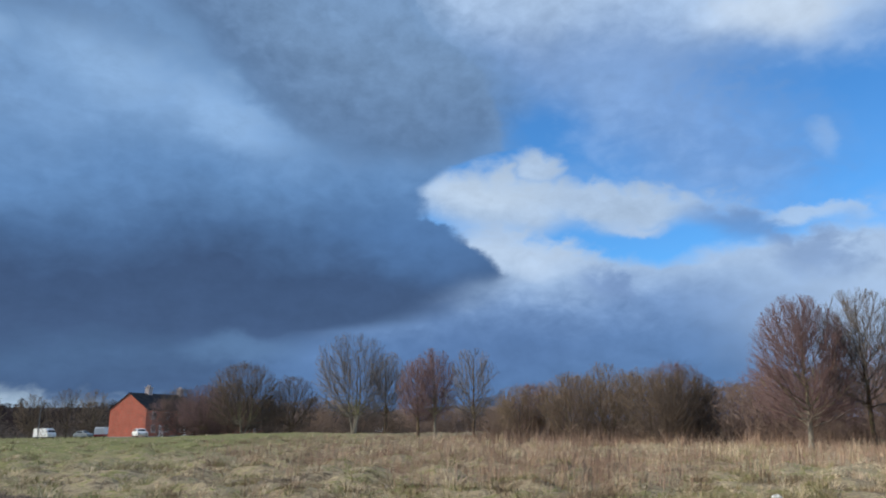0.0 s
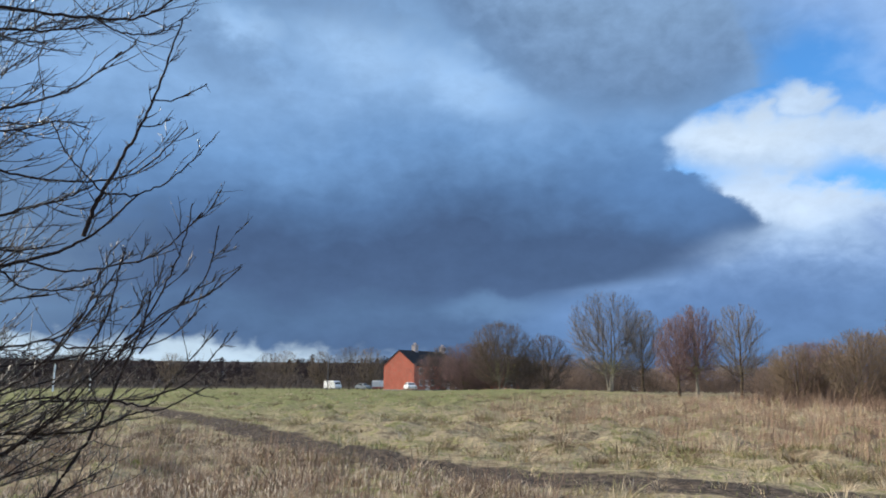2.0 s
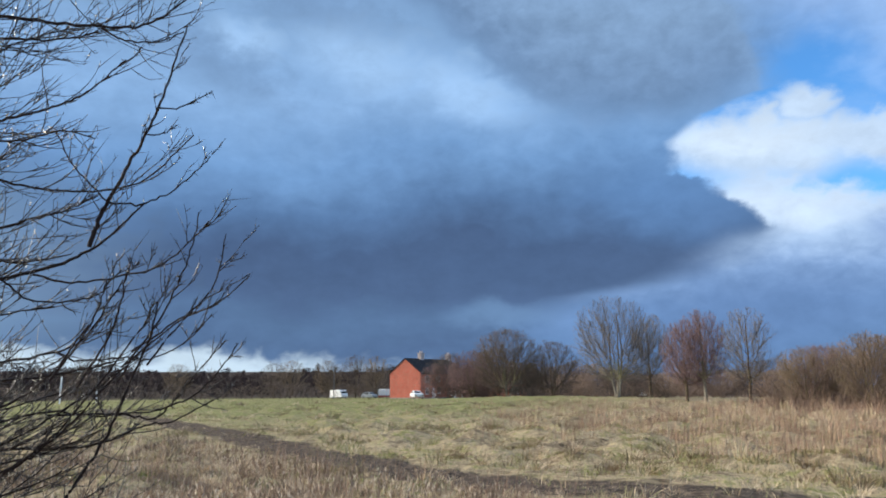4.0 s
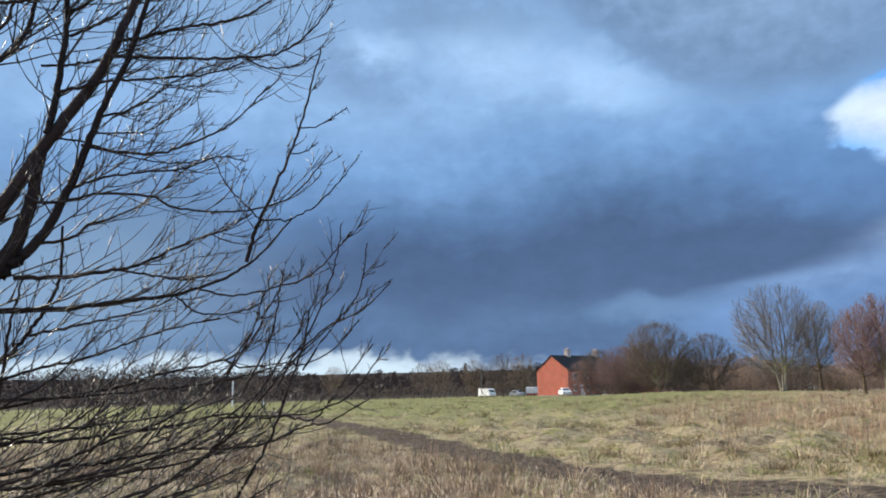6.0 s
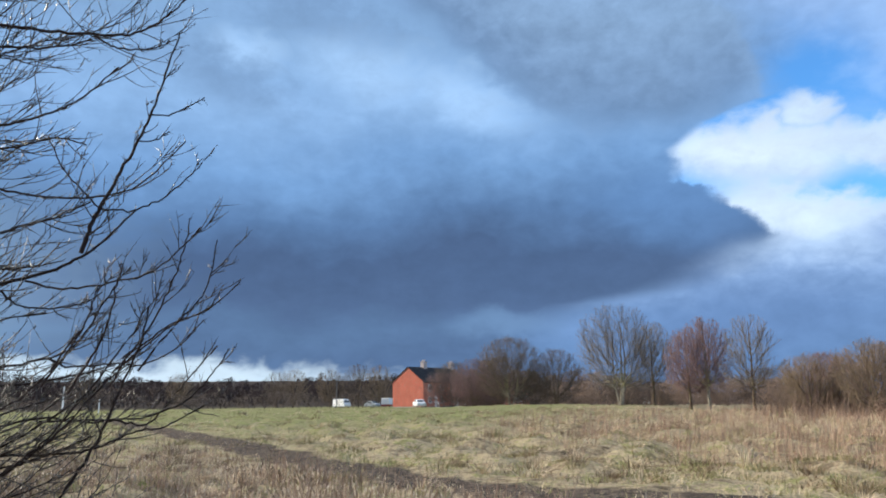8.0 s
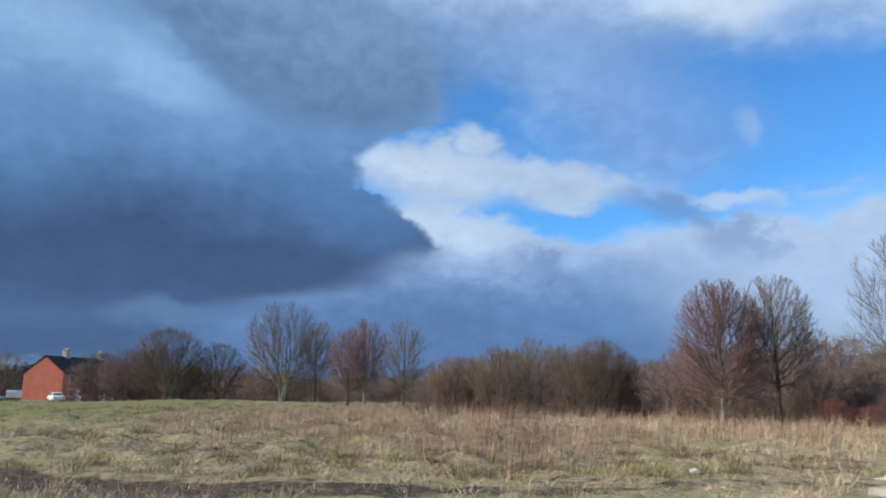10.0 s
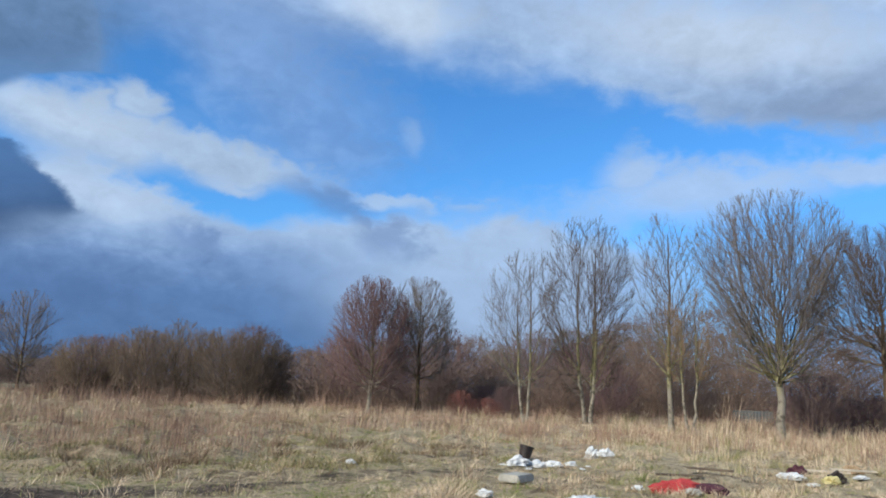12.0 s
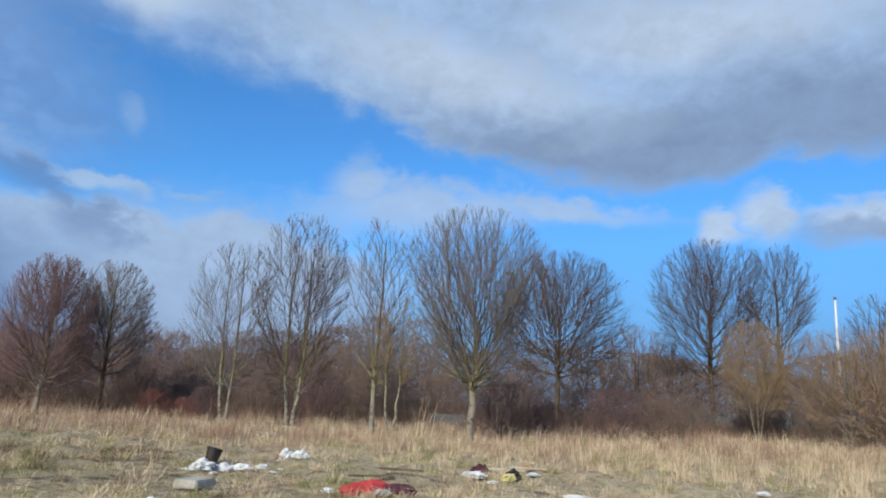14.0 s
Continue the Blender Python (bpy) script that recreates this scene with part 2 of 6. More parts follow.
# ---- materials ----
def surface(name, build, rough=0.9, spec=0.2, metal=0.0, relief=0.03):
    """A material; build(N, object position) returns its colour and, if any, a height for the bump."""
    mat = bpy.data.materials.new(name)
    mat.use_nodes = True
    N = Nodes(mat.node_tree)
    pos = N.add("ShaderNodeTexCoord").outputs["Object"]
    out = N.add("ShaderNodeOutputMaterial")
    b = N.add("ShaderNodeBsdfPrincipled")
    colour, height = build(N, pos)
    N.put(b.inputs["Base Color"], colour)
    b.inputs["Roughness"].default_value, b.inputs["Specular IOR Level"].default_value = rough, spec
    b.inputs["Metallic"].default_value = metal
    if height is not None:
        bump = N.add("ShaderNodeBump")
        bump.inputs["Strength"].default_value, bump.inputs["Distance"].default_value = 0.6, relief
        N.put(bump.inputs["Height"], height)
        N.put(b.inputs["Normal"], bump.outputs[0])
    N.put(out.inputs[0], b.outputs[0])
    return mat


def mottled(name, a, b, scale=4.0, rough=0.9, spec=0.2, metal=0.0, fine=30.0):
    """Two colours in patches, with a finer grain over them."""
    def build(N, pos):
        n = N.noise(pos, scale, 5).outputs[0]
        g = N.noise(pos, scale * fine / 4, 3).outputs[0]
        c = N.mix(N.smooth(n, 0.35, 0.65), (*a, 1), (*b, 1))
        t = N.m("MULTIPLY_ADD", g, 0.5, 0.75)
        return N.mix(1.0, c, N.vec(t, t, t), "MULTIPLY"), g
    return surface(name, build, rough, spec, metal)


def bark(name, base, lichen, amount=0.4, spec=0.25, rough=0.8):
    """Bark or twigs: each island a little different, lichen in patches."""
    def build(N, pos):
        r = N.add("ShaderNodeNewGeometry").outputs["Random Per Island"]
        n = N.noise(pos, 3.0, 5).outputs[0]
        c = N.mix(N.m("MULTIPLY", N.smooth(n, 0.45, 0.62), amount), (*base, 1), (*lichen, 1))
        t = N.m("MULTIPLY_ADD", r, 0.7, 0.65)
        return N.mix(1.0, c, N.vec(t, t, t), "MULTIPLY"), N.noise(pos, 40, 3).outputs[0]
    return surface(name, build, rough, spec)


def lichen_bark(name):
    """Pale smooth trunk, yellow-green lichen on the middle limbs, plain brown bark above."""
    def build(N, pos):
        r = N.add("ShaderNodeNewGeometry").outputs["Random Per Island"]
        sep = N.add("ShaderNodeSeparateXYZ")
        N.put(sep.inputs[0], pos)
        n = N.noise(pos, 2.5, 5).outputs[0]
        z = N.m("MULTIPLY_ADD", N.m("SUBTRACT", n, 0.5), 3.0, sep.outputs[2])
        c = N.mix(N.smooth(z, 1.5, 2.8), (0.30, 0.265, 0.21, 1), (0.26, 0.24, 0.115, 1))
        c = N.mix(N.smooth(z, 2.8, 5.2), c, (0.155, 0.125, 0.105, 1))
        scar = N.smooth(N.noise(pos, 5.5, 4, 0.65).outputs[0], 0.50, 0.60)
        c = N.mix(N.m("MULTIPLY", scar, 0.75), c, (0.085, 0.072, 0.055, 1))
        t = N.m("MULTIPLY_ADD", r, 0.5, 0.7)
        return N.mix(1.0, c, N.vec(t, t, t), "MULTIPLY"), N.noise(pos, 40, 3).outputs[0]
    return surface(name, build, 0.85, 0.2)


def blades_mat(name, stops, patch=0.35):
    """Grass: colour by blade and by patch of the field."""
    def build(N, pos):
        r = N.add("ShaderNodeNewGeometry").outputs["Random Per Island"]
        n = N.noise(pos, patch, 4).outputs[0]
        n2 = N.noise(pos, patch * 0.16, 3).outputs[0]
        n3 = N.noise(pos, patch * 3.1, 3).outputs[0]
        f = N.m("ADD", N.m("MULTIPLY", N.m("SUBTRACT", n, 0.5), 2.6), N.m("MULTIPLY_ADD", r, 0.24, 0.38))
        f = N.m("ADD", f, N.m("MULTIPLY", N.m("SUBTRACT", n3, 0.5), 1.3))
        f = N.m("ADD", f, N.m("MULTIPLY", N.m("SUBTRACT", n2, 0.5), 1.2))
        return N.ramp(f, *stops), None
    return surface(name, build, 0.85, 0.15)


STRAW, TAN, BROWN, GREEN, OLIVE = (0.74, 0.60, 0.425), (0.58, 0.445, 0.305), (0.21, 0.14, 0.09), (0.23, 0.24, 0.09), (0.41, 0.345, 0.19)
M_GRASS = blades_mat("dry_grass", ((0.0, BROWN), (0.28, TAN), (0.55, STRAW), (0.75, OLIVE), (1.0, GREEN)), 0.9)
M_TURF = blades_mat("turf", ((0.0, (0.16, 0.115, 0.07)), (0.3, (0.38, 0.30, 0.19)), (0.5, (0.37, 0.335, 0.165)), (0.8, (0.25, 0.27, 0.09)), (1.0, (0.21, 0.24, 0.07))), 0.7)
M_LAWN = blades_mat("green_grass", ((0.0, (0.31, 0.23, 0.155)), (0.3, (0.28, 0.24, 0.12)), (0.6, (0.18, 0.195, 0.064)), (1.0, (0.18, 0.22, 0.06))), 0.45)
M_TUFT = blades_mat("old_tufts", ((0.0, (0.15, 0.10, 0.065)), (0.4, (0.27, 0.195, 0.125)), (0.7, (0.22, 0.20, 0.085)), (1.0, (0.40, 0.31, 0.20))), 0.5)
M_STALK = blades_mat("dead_stalks", ((0.0, (0.21, 0.135, 0.10)), (0.5, (0.35, 0.23, 0.165)), (1.0, (0.52, 0.38, 0.275))), 0.5)
M_WEED = blades_mat("dead_weeds", ((0.0, (0.13, 0.09, 0.065)), (0.45, (0.27, 0.195, 0.14)), (1.0, (0.47, 0.38, 0.285))), 0.6)

M_SEED = blades_mat("seed_heads", ((0.0, (0.24, 0.17, 0.125)), (0.5, (0.42, 0.33, 0.25)), (1.0, (0.62, 0.53, 0.42))), 0.8)
M_UNDER = blades_mat("undergrowth", ((0.0, (0.10, 0.07, 0.055)), (0.5, (0.21, 0.14, 0.105)), (1.0, (0.34, 0.235, 0.165))), 0.4)


def ground_build(N, pos):
    n = N.noise(pos, 0.22, 6, 0.6).outputs[0]
    g = N.noise(pos, 1.3, 6, 0.65, 0.4).outputs[0]
    f = N.noise(pos, 7.0, 4, 0.6).outputs[0]
    q = N.noise(pos, 3.4, 4, 0.6, 0.5).outputs[0]
    k = N.m("ADD", N.m("MULTIPLY", n, 0.3), N.m("ADD", N.m("MULTIPLY", g, 0.3), N.m("MULTIPLY", q, 0.4)))
    # Darkest brown stop also paints in shaded gaps between the tussocks.
    c = N.ramp(k, (0.39, (0.09, 0.066, 0.042)), (0.45, (0.25, 0.19, 0.122)), (0.51, (0.39, 0.31, 0.195)), (0.57, (0.235, 0.22, 0.088)))
    sep = N.add("ShaderNodeSeparateXYZ")
    N.put(sep.inputs[0], pos)
    dry = N.m("MULTIPLY", N.smooth(sep.outputs[0], 5, 18), N.smooth(q, 0.35, 0.6, 0.2, 0.75))
    c = N.mix(dry, c, (0.52, 0.425, 0.285, 1))
    far = N.m("SUBTRACT", N.m("SUBTRACT", sep.outputs[1], N.m("MULTIPLY", sep.outputs[0], 0.55)), N.m("MULTIPLY", N.m("SUBTRACT", n, 0.5), 90))
    lush = N.m("MULTIPLY", N.smooth(far, 18, 62), N.smooth(sep.outputs[0], 0, -20))
    c = N.mix(N.m("MULTIPLY", lush, N.smooth(g, 0.35, 0.6, 0.35, 0.8)), c, (0.18, 0.20, 0.064, 1))
    r2 = N.m("ADD", N.m("MULTIPLY", sep.outputs[0], sep.outputs[0]), N.m("MULTIPLY", sep.outputs[1], sep.outputs[1]))
    c = N.mix(N.smooth(N.m("SQRT", r2), 235, 275), c, (0.055, 0.042, 0.036, 1))  # leaf litter under the far woods
    wear = N.add("ShaderNodeAttribute")
    wear.attribute_name = "wear"
    bare = N.smooth(N.m("ADD", wear.outputs["Fac"], N.m("MULTIPLY", N.m("SUBTRACT", g, 0.5), 1.1)), 0.36, 0.62)
    mud = N.mix(N.smooth(f, 0.35, 0.7), (0.06, 0.045, 0.036, 1), (0.15, 0.112, 0.083, 1))
    c = N.mix(bare, c, mud)
    h = N.noise(pos, 24.0, 4, 0.65).outputs[0]
    t = N.m("MULTIPLY", N.m("MULTIPLY_ADD", f, 1.3, 0.35), N.m("MULTIPLY_ADD", N.m("SUBTRACT", h, 0.5), 1.8, 0.95))
    return N.mix(1.0, c, N.vec(t, t, t), "MULTIPLY"), N.m("ADD", g, N.m("ADD", N.m("MULTIPLY", f, 0.35), N.m("MULTIPLY", h, 0.15)))


M_GROUND = surface("field", ground_build, 0.95, 0.1, 0.0, 0.35)
M_BARK = bark("bark_brown", (0.088, 0.058, 0.041), (0.195, 0.18, 0.09), 0.5)
M_BARK_GREEN = lichen_bark("bark_lichen")
M_TWIG = bark("twig_brown", (0.198, 0.138, 0.108), (0.276, 0.204, 0.15), 0.35)
M_TWIG_PALE = bark("twig_pale", (0.158, 0.135, 0.124), (0.215, 0.185, 0.16), 0.5)
M_TWIG_RED = bark("twig_red", (0.168, 0.104, 0.101), (0.205, 0.136, 0.125), 0.4)
M_TWIG_OLIVE = bark("twig_olive", (0.29, 0.20, 0.12), (0.35, 0.26, 0.15), 0.5)
M_TWIG_OLIVE_DARK = bark("twig_olive_dark", (0.155, 0.111, 0.076), (0.205, 0.16, 0.1), 0.5)
M_TWIG_TAN = bark("twig_tan", (0.30, 0.21, 0.14), (0.37, 0.275, 0.17), 0.5)
M_TWIG_DARK = bark("twig_dark", (0.10, 0.073, 0.056), (0.15, 0.112, 0.08), 0.4)
M_TWIG_SCRUB = bark("twig_scrub", (0.19, 0.132, 0.108), (0.25, 0.178, 0.135), 0.6)
M_HEDGE = bark("twig_hedge", (0.11, 0.082, 0.07), (0.15, 0.115, 0.09), 0.5)
M_SCARLET = bark("twig_scarlet", (0.235, 0.088, 0.076), (0.27, 0.14, 0.09), 0.5)
M_NEAR = bark("bark_near", (0.026, 0.017, 0.016), (0.06, 0.042, 0.034), 0.3, 0.15, 0.7)
M_NEAR_TWIG = bark("twig_near", (0.035, 0.024, 0.021), (0.08, 0.06, 0.045), 0.3, 0.4, 0.36)
M_WOODS = bark("far_woods", (0.042, 0.032, 0.033), (0.058, 0.044, 0.04), 0.5, 0.03, 1.0)

# ---- the ground ----
def P(X, d, z=0.0):
    """The place d metres off, X degrees to the right of straight ahead."""
    return Vector((d * math.sin(radians(X)), d * math.cos(radians(X)), z))


def height(x, y):
    """Height of the field: nearly level, a low swell in the middle, falling away past ninety metres."""
    x, y = np.asarray(x, float), np.asarray(y, float)
    d = np.hypot(x, y)
    z = -0.0125 * np.clip(d - 92, 0, 300)
    z = z + 0.45 * np.exp(-(((x + 18) / 13) ** 2 + ((y - 82) / 9) ** 2))
    a = np.degrees(np.arctan2(x, y))
    rise = np.clip((d - 250) / 210, 0, 1)
    z = z + 15 * rise * rise * (3 - 2 * rise) * np.clip((-5 - a) / 12, 0, 1)  # the far wooded rise
    z = z + 0.5 * np.clip((a - 60) / 25, 0, 1) * np.clip((d - 20) / 20, 0, 1)
    near = np.clip(1.4 - d / 70, 0, 1)
    lump = np.sin(x * 3.1 + 1.7 * np.sin(y * 1.3)) * np.sin(y * 3.7 + 1.3 * np.sin(x * 1.9))
    hump = np.clip(np.sin(x * 1.7 + 1.9 * np.sin(y * 0.71 + 1)) * np.sin(y * 1.3 + 1.6 * np.sin(x * 0.83)), 0, 1)
    for q in TRACK:  # the track lies level
        hump = hump * np.clip(np.hypot(x - q[0], y - q[1]) / 2.6 - 0.25, 0, 1)
    z = z + (0.27 - 0.1 * np.clip((x - 4) / 8, 0, 1)) * hump * np.clip(d / 8 - 1, 0, 1) * np.clip(1.8 - d / 60, 0, 1)
    return z + near * (0.05 * lump * np.sin(x * 0.37 + y * 0.29) + 0.05 * np.sin(x * 0.9 + 1.3 * np.sin(y * 0.43)) * np.sin(y * 0.8 + 0.7) + 0.03 * np.sin(x * 2.3 + y * 1.1) * np.sin(y * 2.7 - x * 0.6))


def Z(p):
    return float(height(p[0], p[1]))


def grounded(X, d, sink=0.0):
    p = P(X, d)
    p.z = Z(p) - sink
    return p


def mesh_from(name, verts, faces):
    me = bpy.data.meshes.new(name)
    me.from_pydata(verts, [], faces)
    me.update()
    return me


def spline(points, n):
    """A smooth curve through the points (Catmull-Rom), n points a stretch."""
    p = [np.array(q, float) for q in points]
    p = [2 * p[0] - p[1]] + p + [2 * p[-1] - p[-2]]
    out = []
    for a, b, c, d in zip(p, p[1:], p[2:], p[3:]):
        for t in np.linspace(0, 1, n, endpoint=False):
            out.append(0.5 * (2 * b + (c - a) * t + (2 * a - 5 * b + 4 * c - d) * t * t + (3 * b - a - 3 * c + d) * t ** 3))
    return np.array(out + [p[-2]])


TRACK = spline([(-46, 45), (-24, 28), (-14.2, 20.2), (-8.2, 15.2), (-3.2, 12.4), (1.5, 12.0), (6.5, 12.4), (9.5, 12.8)], 16)


def off_track(x, y):
    """Distance from the middle of the vehicle track."""
    d = np.full(len(x), 1e9)
    for q in TRACK:
        d = np.minimum(d, np.hypot(x - q[0], y - q[1]))
    return d


def make_ground():
    radii = [0.0] + list(np.geomspace(2.5, 110, 180)) + list(np.geomspace(116, 4200, 28))
    a = np.radians(np.concatenate([np.linspace(-70, 95, 300, endpoint=False), np.linspace(95, 290, 60, endpoint=False)]))
    count = len(a)
    verts, faces = [(0, 0, Z((0, 0)))], []
    for r in radii[1:]:
        x, y = r * np.sin(a), r * np.cos(a)
        verts += list(zip(x, y, height(x, y)))
    for j in range(count):
        faces.append((0, 1 + (j + 1) % count, 1 + j))
    for i in range(len(radii) - 2):
        for j in range(count):
            a, b = 1 + i * count + j, 1 + i * count + (j + 1) % count
            faces.append((a, b, b + count, a + count))
    ob = new("ground", mesh_from("ground", verts, faces))
    ob.data.materials.append(M_GROUND)
    ob.data.polygons.foreach_set("use_smooth", [True] * len(ob.data.polygons))
    v = np.array(verts)
    fade = np.clip(1 - (v[:, 0] + 3) / 15, 0.46, 1)
    wear = np.exp(-(off_track(v[:, 0], v[:, 1]) / 1.1) ** 2) * fade
    ob.data.attributes.new("wear", "FLOAT", "POINT").data.foreach_set("value", wear.astype(np.float32))
    return tagged(ob, "open rough grass field of faded straw and green", "ground", kind="structure")


make_ground()


# ---- tubes, trees and shrubs ----
class Tubes:
    """Collects tapered tubes and joins them into one mesh."""

    def __init__(self):
        self.sets, self.spikes = {}, []

    def add(self, pts, radii, sides=4):
        self.sets.setdefault((len(pts), sides), []).append((pts, radii))

    def spike(self, p, q, r):
        """A thin pointed shoot."""
        self.spikes.append((*p, *q, r))

    def mesh(self, name, material):
        V, F, base = [], [], 0
        for (n, sides), items in self.sets.items():
            p = np.array([[tuple(q) for q in i[0]] for i in items], float)
            r = np.array([i[1] for i in items], float)
            k = len(items)
            t = np.gradient(p, axis=1) if n > 2 else np.repeat((p[:, 1:] - p[:, :1]), 2, axis=1)
            t /= np.linalg.norm(t, axis=2, keepdims=True) + 1e-9
            ref = np.where(np.abs(t[..., 2:3]) < 0.8, np.array([0, 0, 1.0]), np.array([1.0, 0, 0]))
            u = np.cross(t, ref)
            u /= np.linalg.norm(u, axis=2, keepdims=True) + 1e-9
            w = np.cross(t, u)
            a = np.arange(sides) * 2 * math.pi / sides
            ring = p[:, :, None] + r[:, :, None, None] * (np.cos(a)[:, None] * u[:, :, None] + np.sin(a)[:, None] * w[:, :, None])
            V.append(ring.reshape(-1, 3))
            i, j, s = np.meshgrid(np.arange(k), np.arange(n - 1), np.arange(sides), indexing="ij")
            o = base + (i * n + j) * sides
            F.append(np.stack([o + s, o + (s + 1) % sides, o + sides + (s + 1) % sides, o + sides + s], -1).reshape(-1, 4))
            base += k * n * sides
        tri = None
        if self.spikes:
            s = np.array(self.spikes)
            p, q, r = s[:, :3], s[:, 3:6], s[:, 6:]
            t = q - p
            t /= np.linalg.norm(t, axis=1, keepdims=True) + 1e-9
            u = np.cross(t, np.where(np.abs(t[:, 2:]) < 0.8, np.array([0, 0, 1.0]), np.array([1.0, 0, 0])))
            u /= np.linalg.norm(u, axis=1, keepdims=True) + 1e-9
            w = np.cross(t, u)
            V.append(np.stack([p + r * u, p + r * (-0.5 * u + 0.866 * w), p + r * (-0.5 * u - 0.866 * w), q], 1).reshape(-1, 3))
            o = base + np.arange(len(s))[:, None, None] * 4
            tri = (o + np.array([[0, 1, 3], [1, 2, 3], [2, 0, 3]])).reshape(-1, 3)
        return quads(name, np.concatenate(V), np.concatenate(F), material, tri)


def quads(name, V, F, material, tri=None):
    """A mesh from arrays of points, of four-cornered faces and of triangles."""
    me = bpy.data.meshes.new(name)
    tri = np.empty((0, 3), int) if tri is None else tri
    me.vertices.add(len(V))
    me.vertices.foreach_set("co", V.astype(np.float32).ravel())
    me.loops.add(F.size + tri.size)
    me.loops.foreach_set("vertex_index", np.concatenate([F.ravel(), tri.ravel()]).astype(np.int32))
    me.polygons.add(len(F) + len(tri))
    me.polygons.foreach_set("loop_start", np.concatenate([np.arange(len(F)) * 4, F.size + np.arange(len(tri)) * 3]).astype(np.int32))
    me.update(calc_edges=True)
    me.validate()
    me.materials.append(material)
    return me


def part(name, me, parent, label=""):
    ob = new(name, me)
    ob.parent = parent
    return tagged(ob, label) if label else ob


def thing(name, place, label, category, group="", kind="", turn=0.0, scale=1.0):
    ob = new(name)
    ob.matrix_world = Matrix.Translation(place) @ pose(0, 0, 0, 0, 0, turn)
    ob.scale = (scale, scale, scale)
    return tagged(ob, label, category, group, kind)


def tree_tubes(rnd, wood, crown, tall, wide, uneven=1.0, low=0.2, fork=0.2, lead=0.9, stems=1, limbs=24, peak=0.45, waist=0.0, spread=40, dense=1.0, thick=1.0, r=0.1, fan=0.15, flare=True):
    """A leafless tree: leaders, limbs that reach for the rim of a rounded crown, straight side branches and fine twigs.

    low: where the crown begins; fork, lead: where limbs begin and leaders end; peak: where the crown is widest; waist: its width at the bottom."""
    ph = [rnd.uniform(0, 6.28) for _ in range(3)]

    def swell(u):
        if u < peak:
            return waist + (1 - waist) * math.sin(math.pi / 2 * max(u, 0) / peak) ** 0.7
        return math.sqrt(max(0.0, 1 - ((u - peak) / (1 - peak)) ** 2))

    def rim(u, a):
        return wide / 2 * swell(u) * (1 + uneven * (0.07 * math.sin(2 * a + ph[0] + 3 * u) + 0.06 * math.sin(3 * a + ph[1] - 5 * u) + 0.05 * math.sin(5 * a + ph[2] + 11 * u)))

    def fit(p, w, ln, room=1.0):
        """The length along w, at most ln, that stays inside the crown."""
        for k in (1.0, 0.78, 0.58, 0.4, 0.25):
            q = p + w * (ln * k)
            u = (q.z / tall - low) / (1 - low)
            if u < 1.0 and math.hypot(q.x, q.y) < rim(max(u, 0.03), math.atan2(q.y, q.x)) * room:
                return ln * k
        return ln * 0.16

    def turned(w, angle, roll):
        u = w.cross(Vector((0, 0, 1)) if abs(w.z) < 0.9 else Vector((1, 0, 0))).normalized()
        v = w.cross(u)
        return (w * math.cos(angle) + (u * math.cos(roll) + v * math.sin(roll)) * math.sin(angle)).normalized()

    def along(pts, f):
        f *= len(pts) - 1
        i = min(int(f), len(pts) - 2)
        return pts[i].lerp(pts[i + 1], f - i), (pts[i + 1] - pts[i]).normalized()

    def stick(p, w, ln, n, lift):
        """A nearly straight shoot that lifts a little towards its end."""
        pts, w = [p], w.copy()
        for i in range(n):
            pts.append(pts[-1] + w * ln / n)
            w = (w + Vector((rnd.gauss(0, 0.035), rnd.gauss(0, 0.035), lift / n + rnd.gauss(0, 0.03)))).normalized()
        return pts

    heart = Vector((0, 0, tall * (low + 0.12 * (1 - low))))

    def outward(w, s, pull=0.55):
        """w drawn towards the way out of the crown and a little upwards."""
        return (w + (s - heart).normalized() * pull + Vector((0, 0, fan))).normalized()

    def twigs(pts, ln, count):
        for j in range(count):
            s, sw = along(pts, min(1.0, 0.12 + 0.9 * (j + rnd.random()) / count))
            w = outward(turned(sw, radians(rnd.uniform(22, 54)), j * 2.4 + rnd.uniform(-0.5, 0.5)), s)
            tl = fit(s, w, (0.35 * ln + 0.026 * tall) * rnd.uniform(0.6, 1.1), rnd.uniform(0.97, 1.07))
            tip = s + w * tl
            crown.spike(s, tip, 0.0066 * thick)
            for k in range(max(2, int(4 * dense))):
                e = s.lerp(tip, 0.2 + 0.75 * rnd.random())
                v = outward(turned(w, radians(rnd.uniform(16, 42)), rnd.uniform(0, 6.28)), e, 0.3)
                crown.spike(e, e + v * fit(e, v, tall * rnd.uniform(0.018, 0.044), rnd.uniform(1.02, 1.12)), 0.0045 * thick)

    leaders = []
    for s in range(stems):
        a = 2 * math.pi * s / stems + rnd.uniform(-0.4, 0.4)
        o = Vector((math.cos(a), math.sin(a), 0))
        rs = r * (0.68 if stems > 1 else 1)
        start = o * (r * 1.0 if stems > 1 else 0)
        top = Vector((rnd.gauss(0, 0.012 * tall), rnd.gauss(0, 0.012 * tall), tall * lead)) + o * (wide * 0.07 if stems > 1 else 0)
        top.z *= 1 - 0.1 * (s > 0) * rnd.random()
        pts = []
        for i in range(13):
            t = i / 12
            q = start.lerp(top, t) + Vector((rnd.gauss(0, 0.003), rnd.gauss(0, 0.003), 0)) * tall * (0 < i < 12)
            if stems > 1:
                q += o * wide * 0.05 * math.sin(math.pi * t)
            pts.append(q - Vector((0, 0, 0.2 * (i == 0))))
        wood.add(pts, [rs * max(0.06, 1 - 0.93 * (i / 12 * lead) ** 0.75) for i in range(13)], 9)
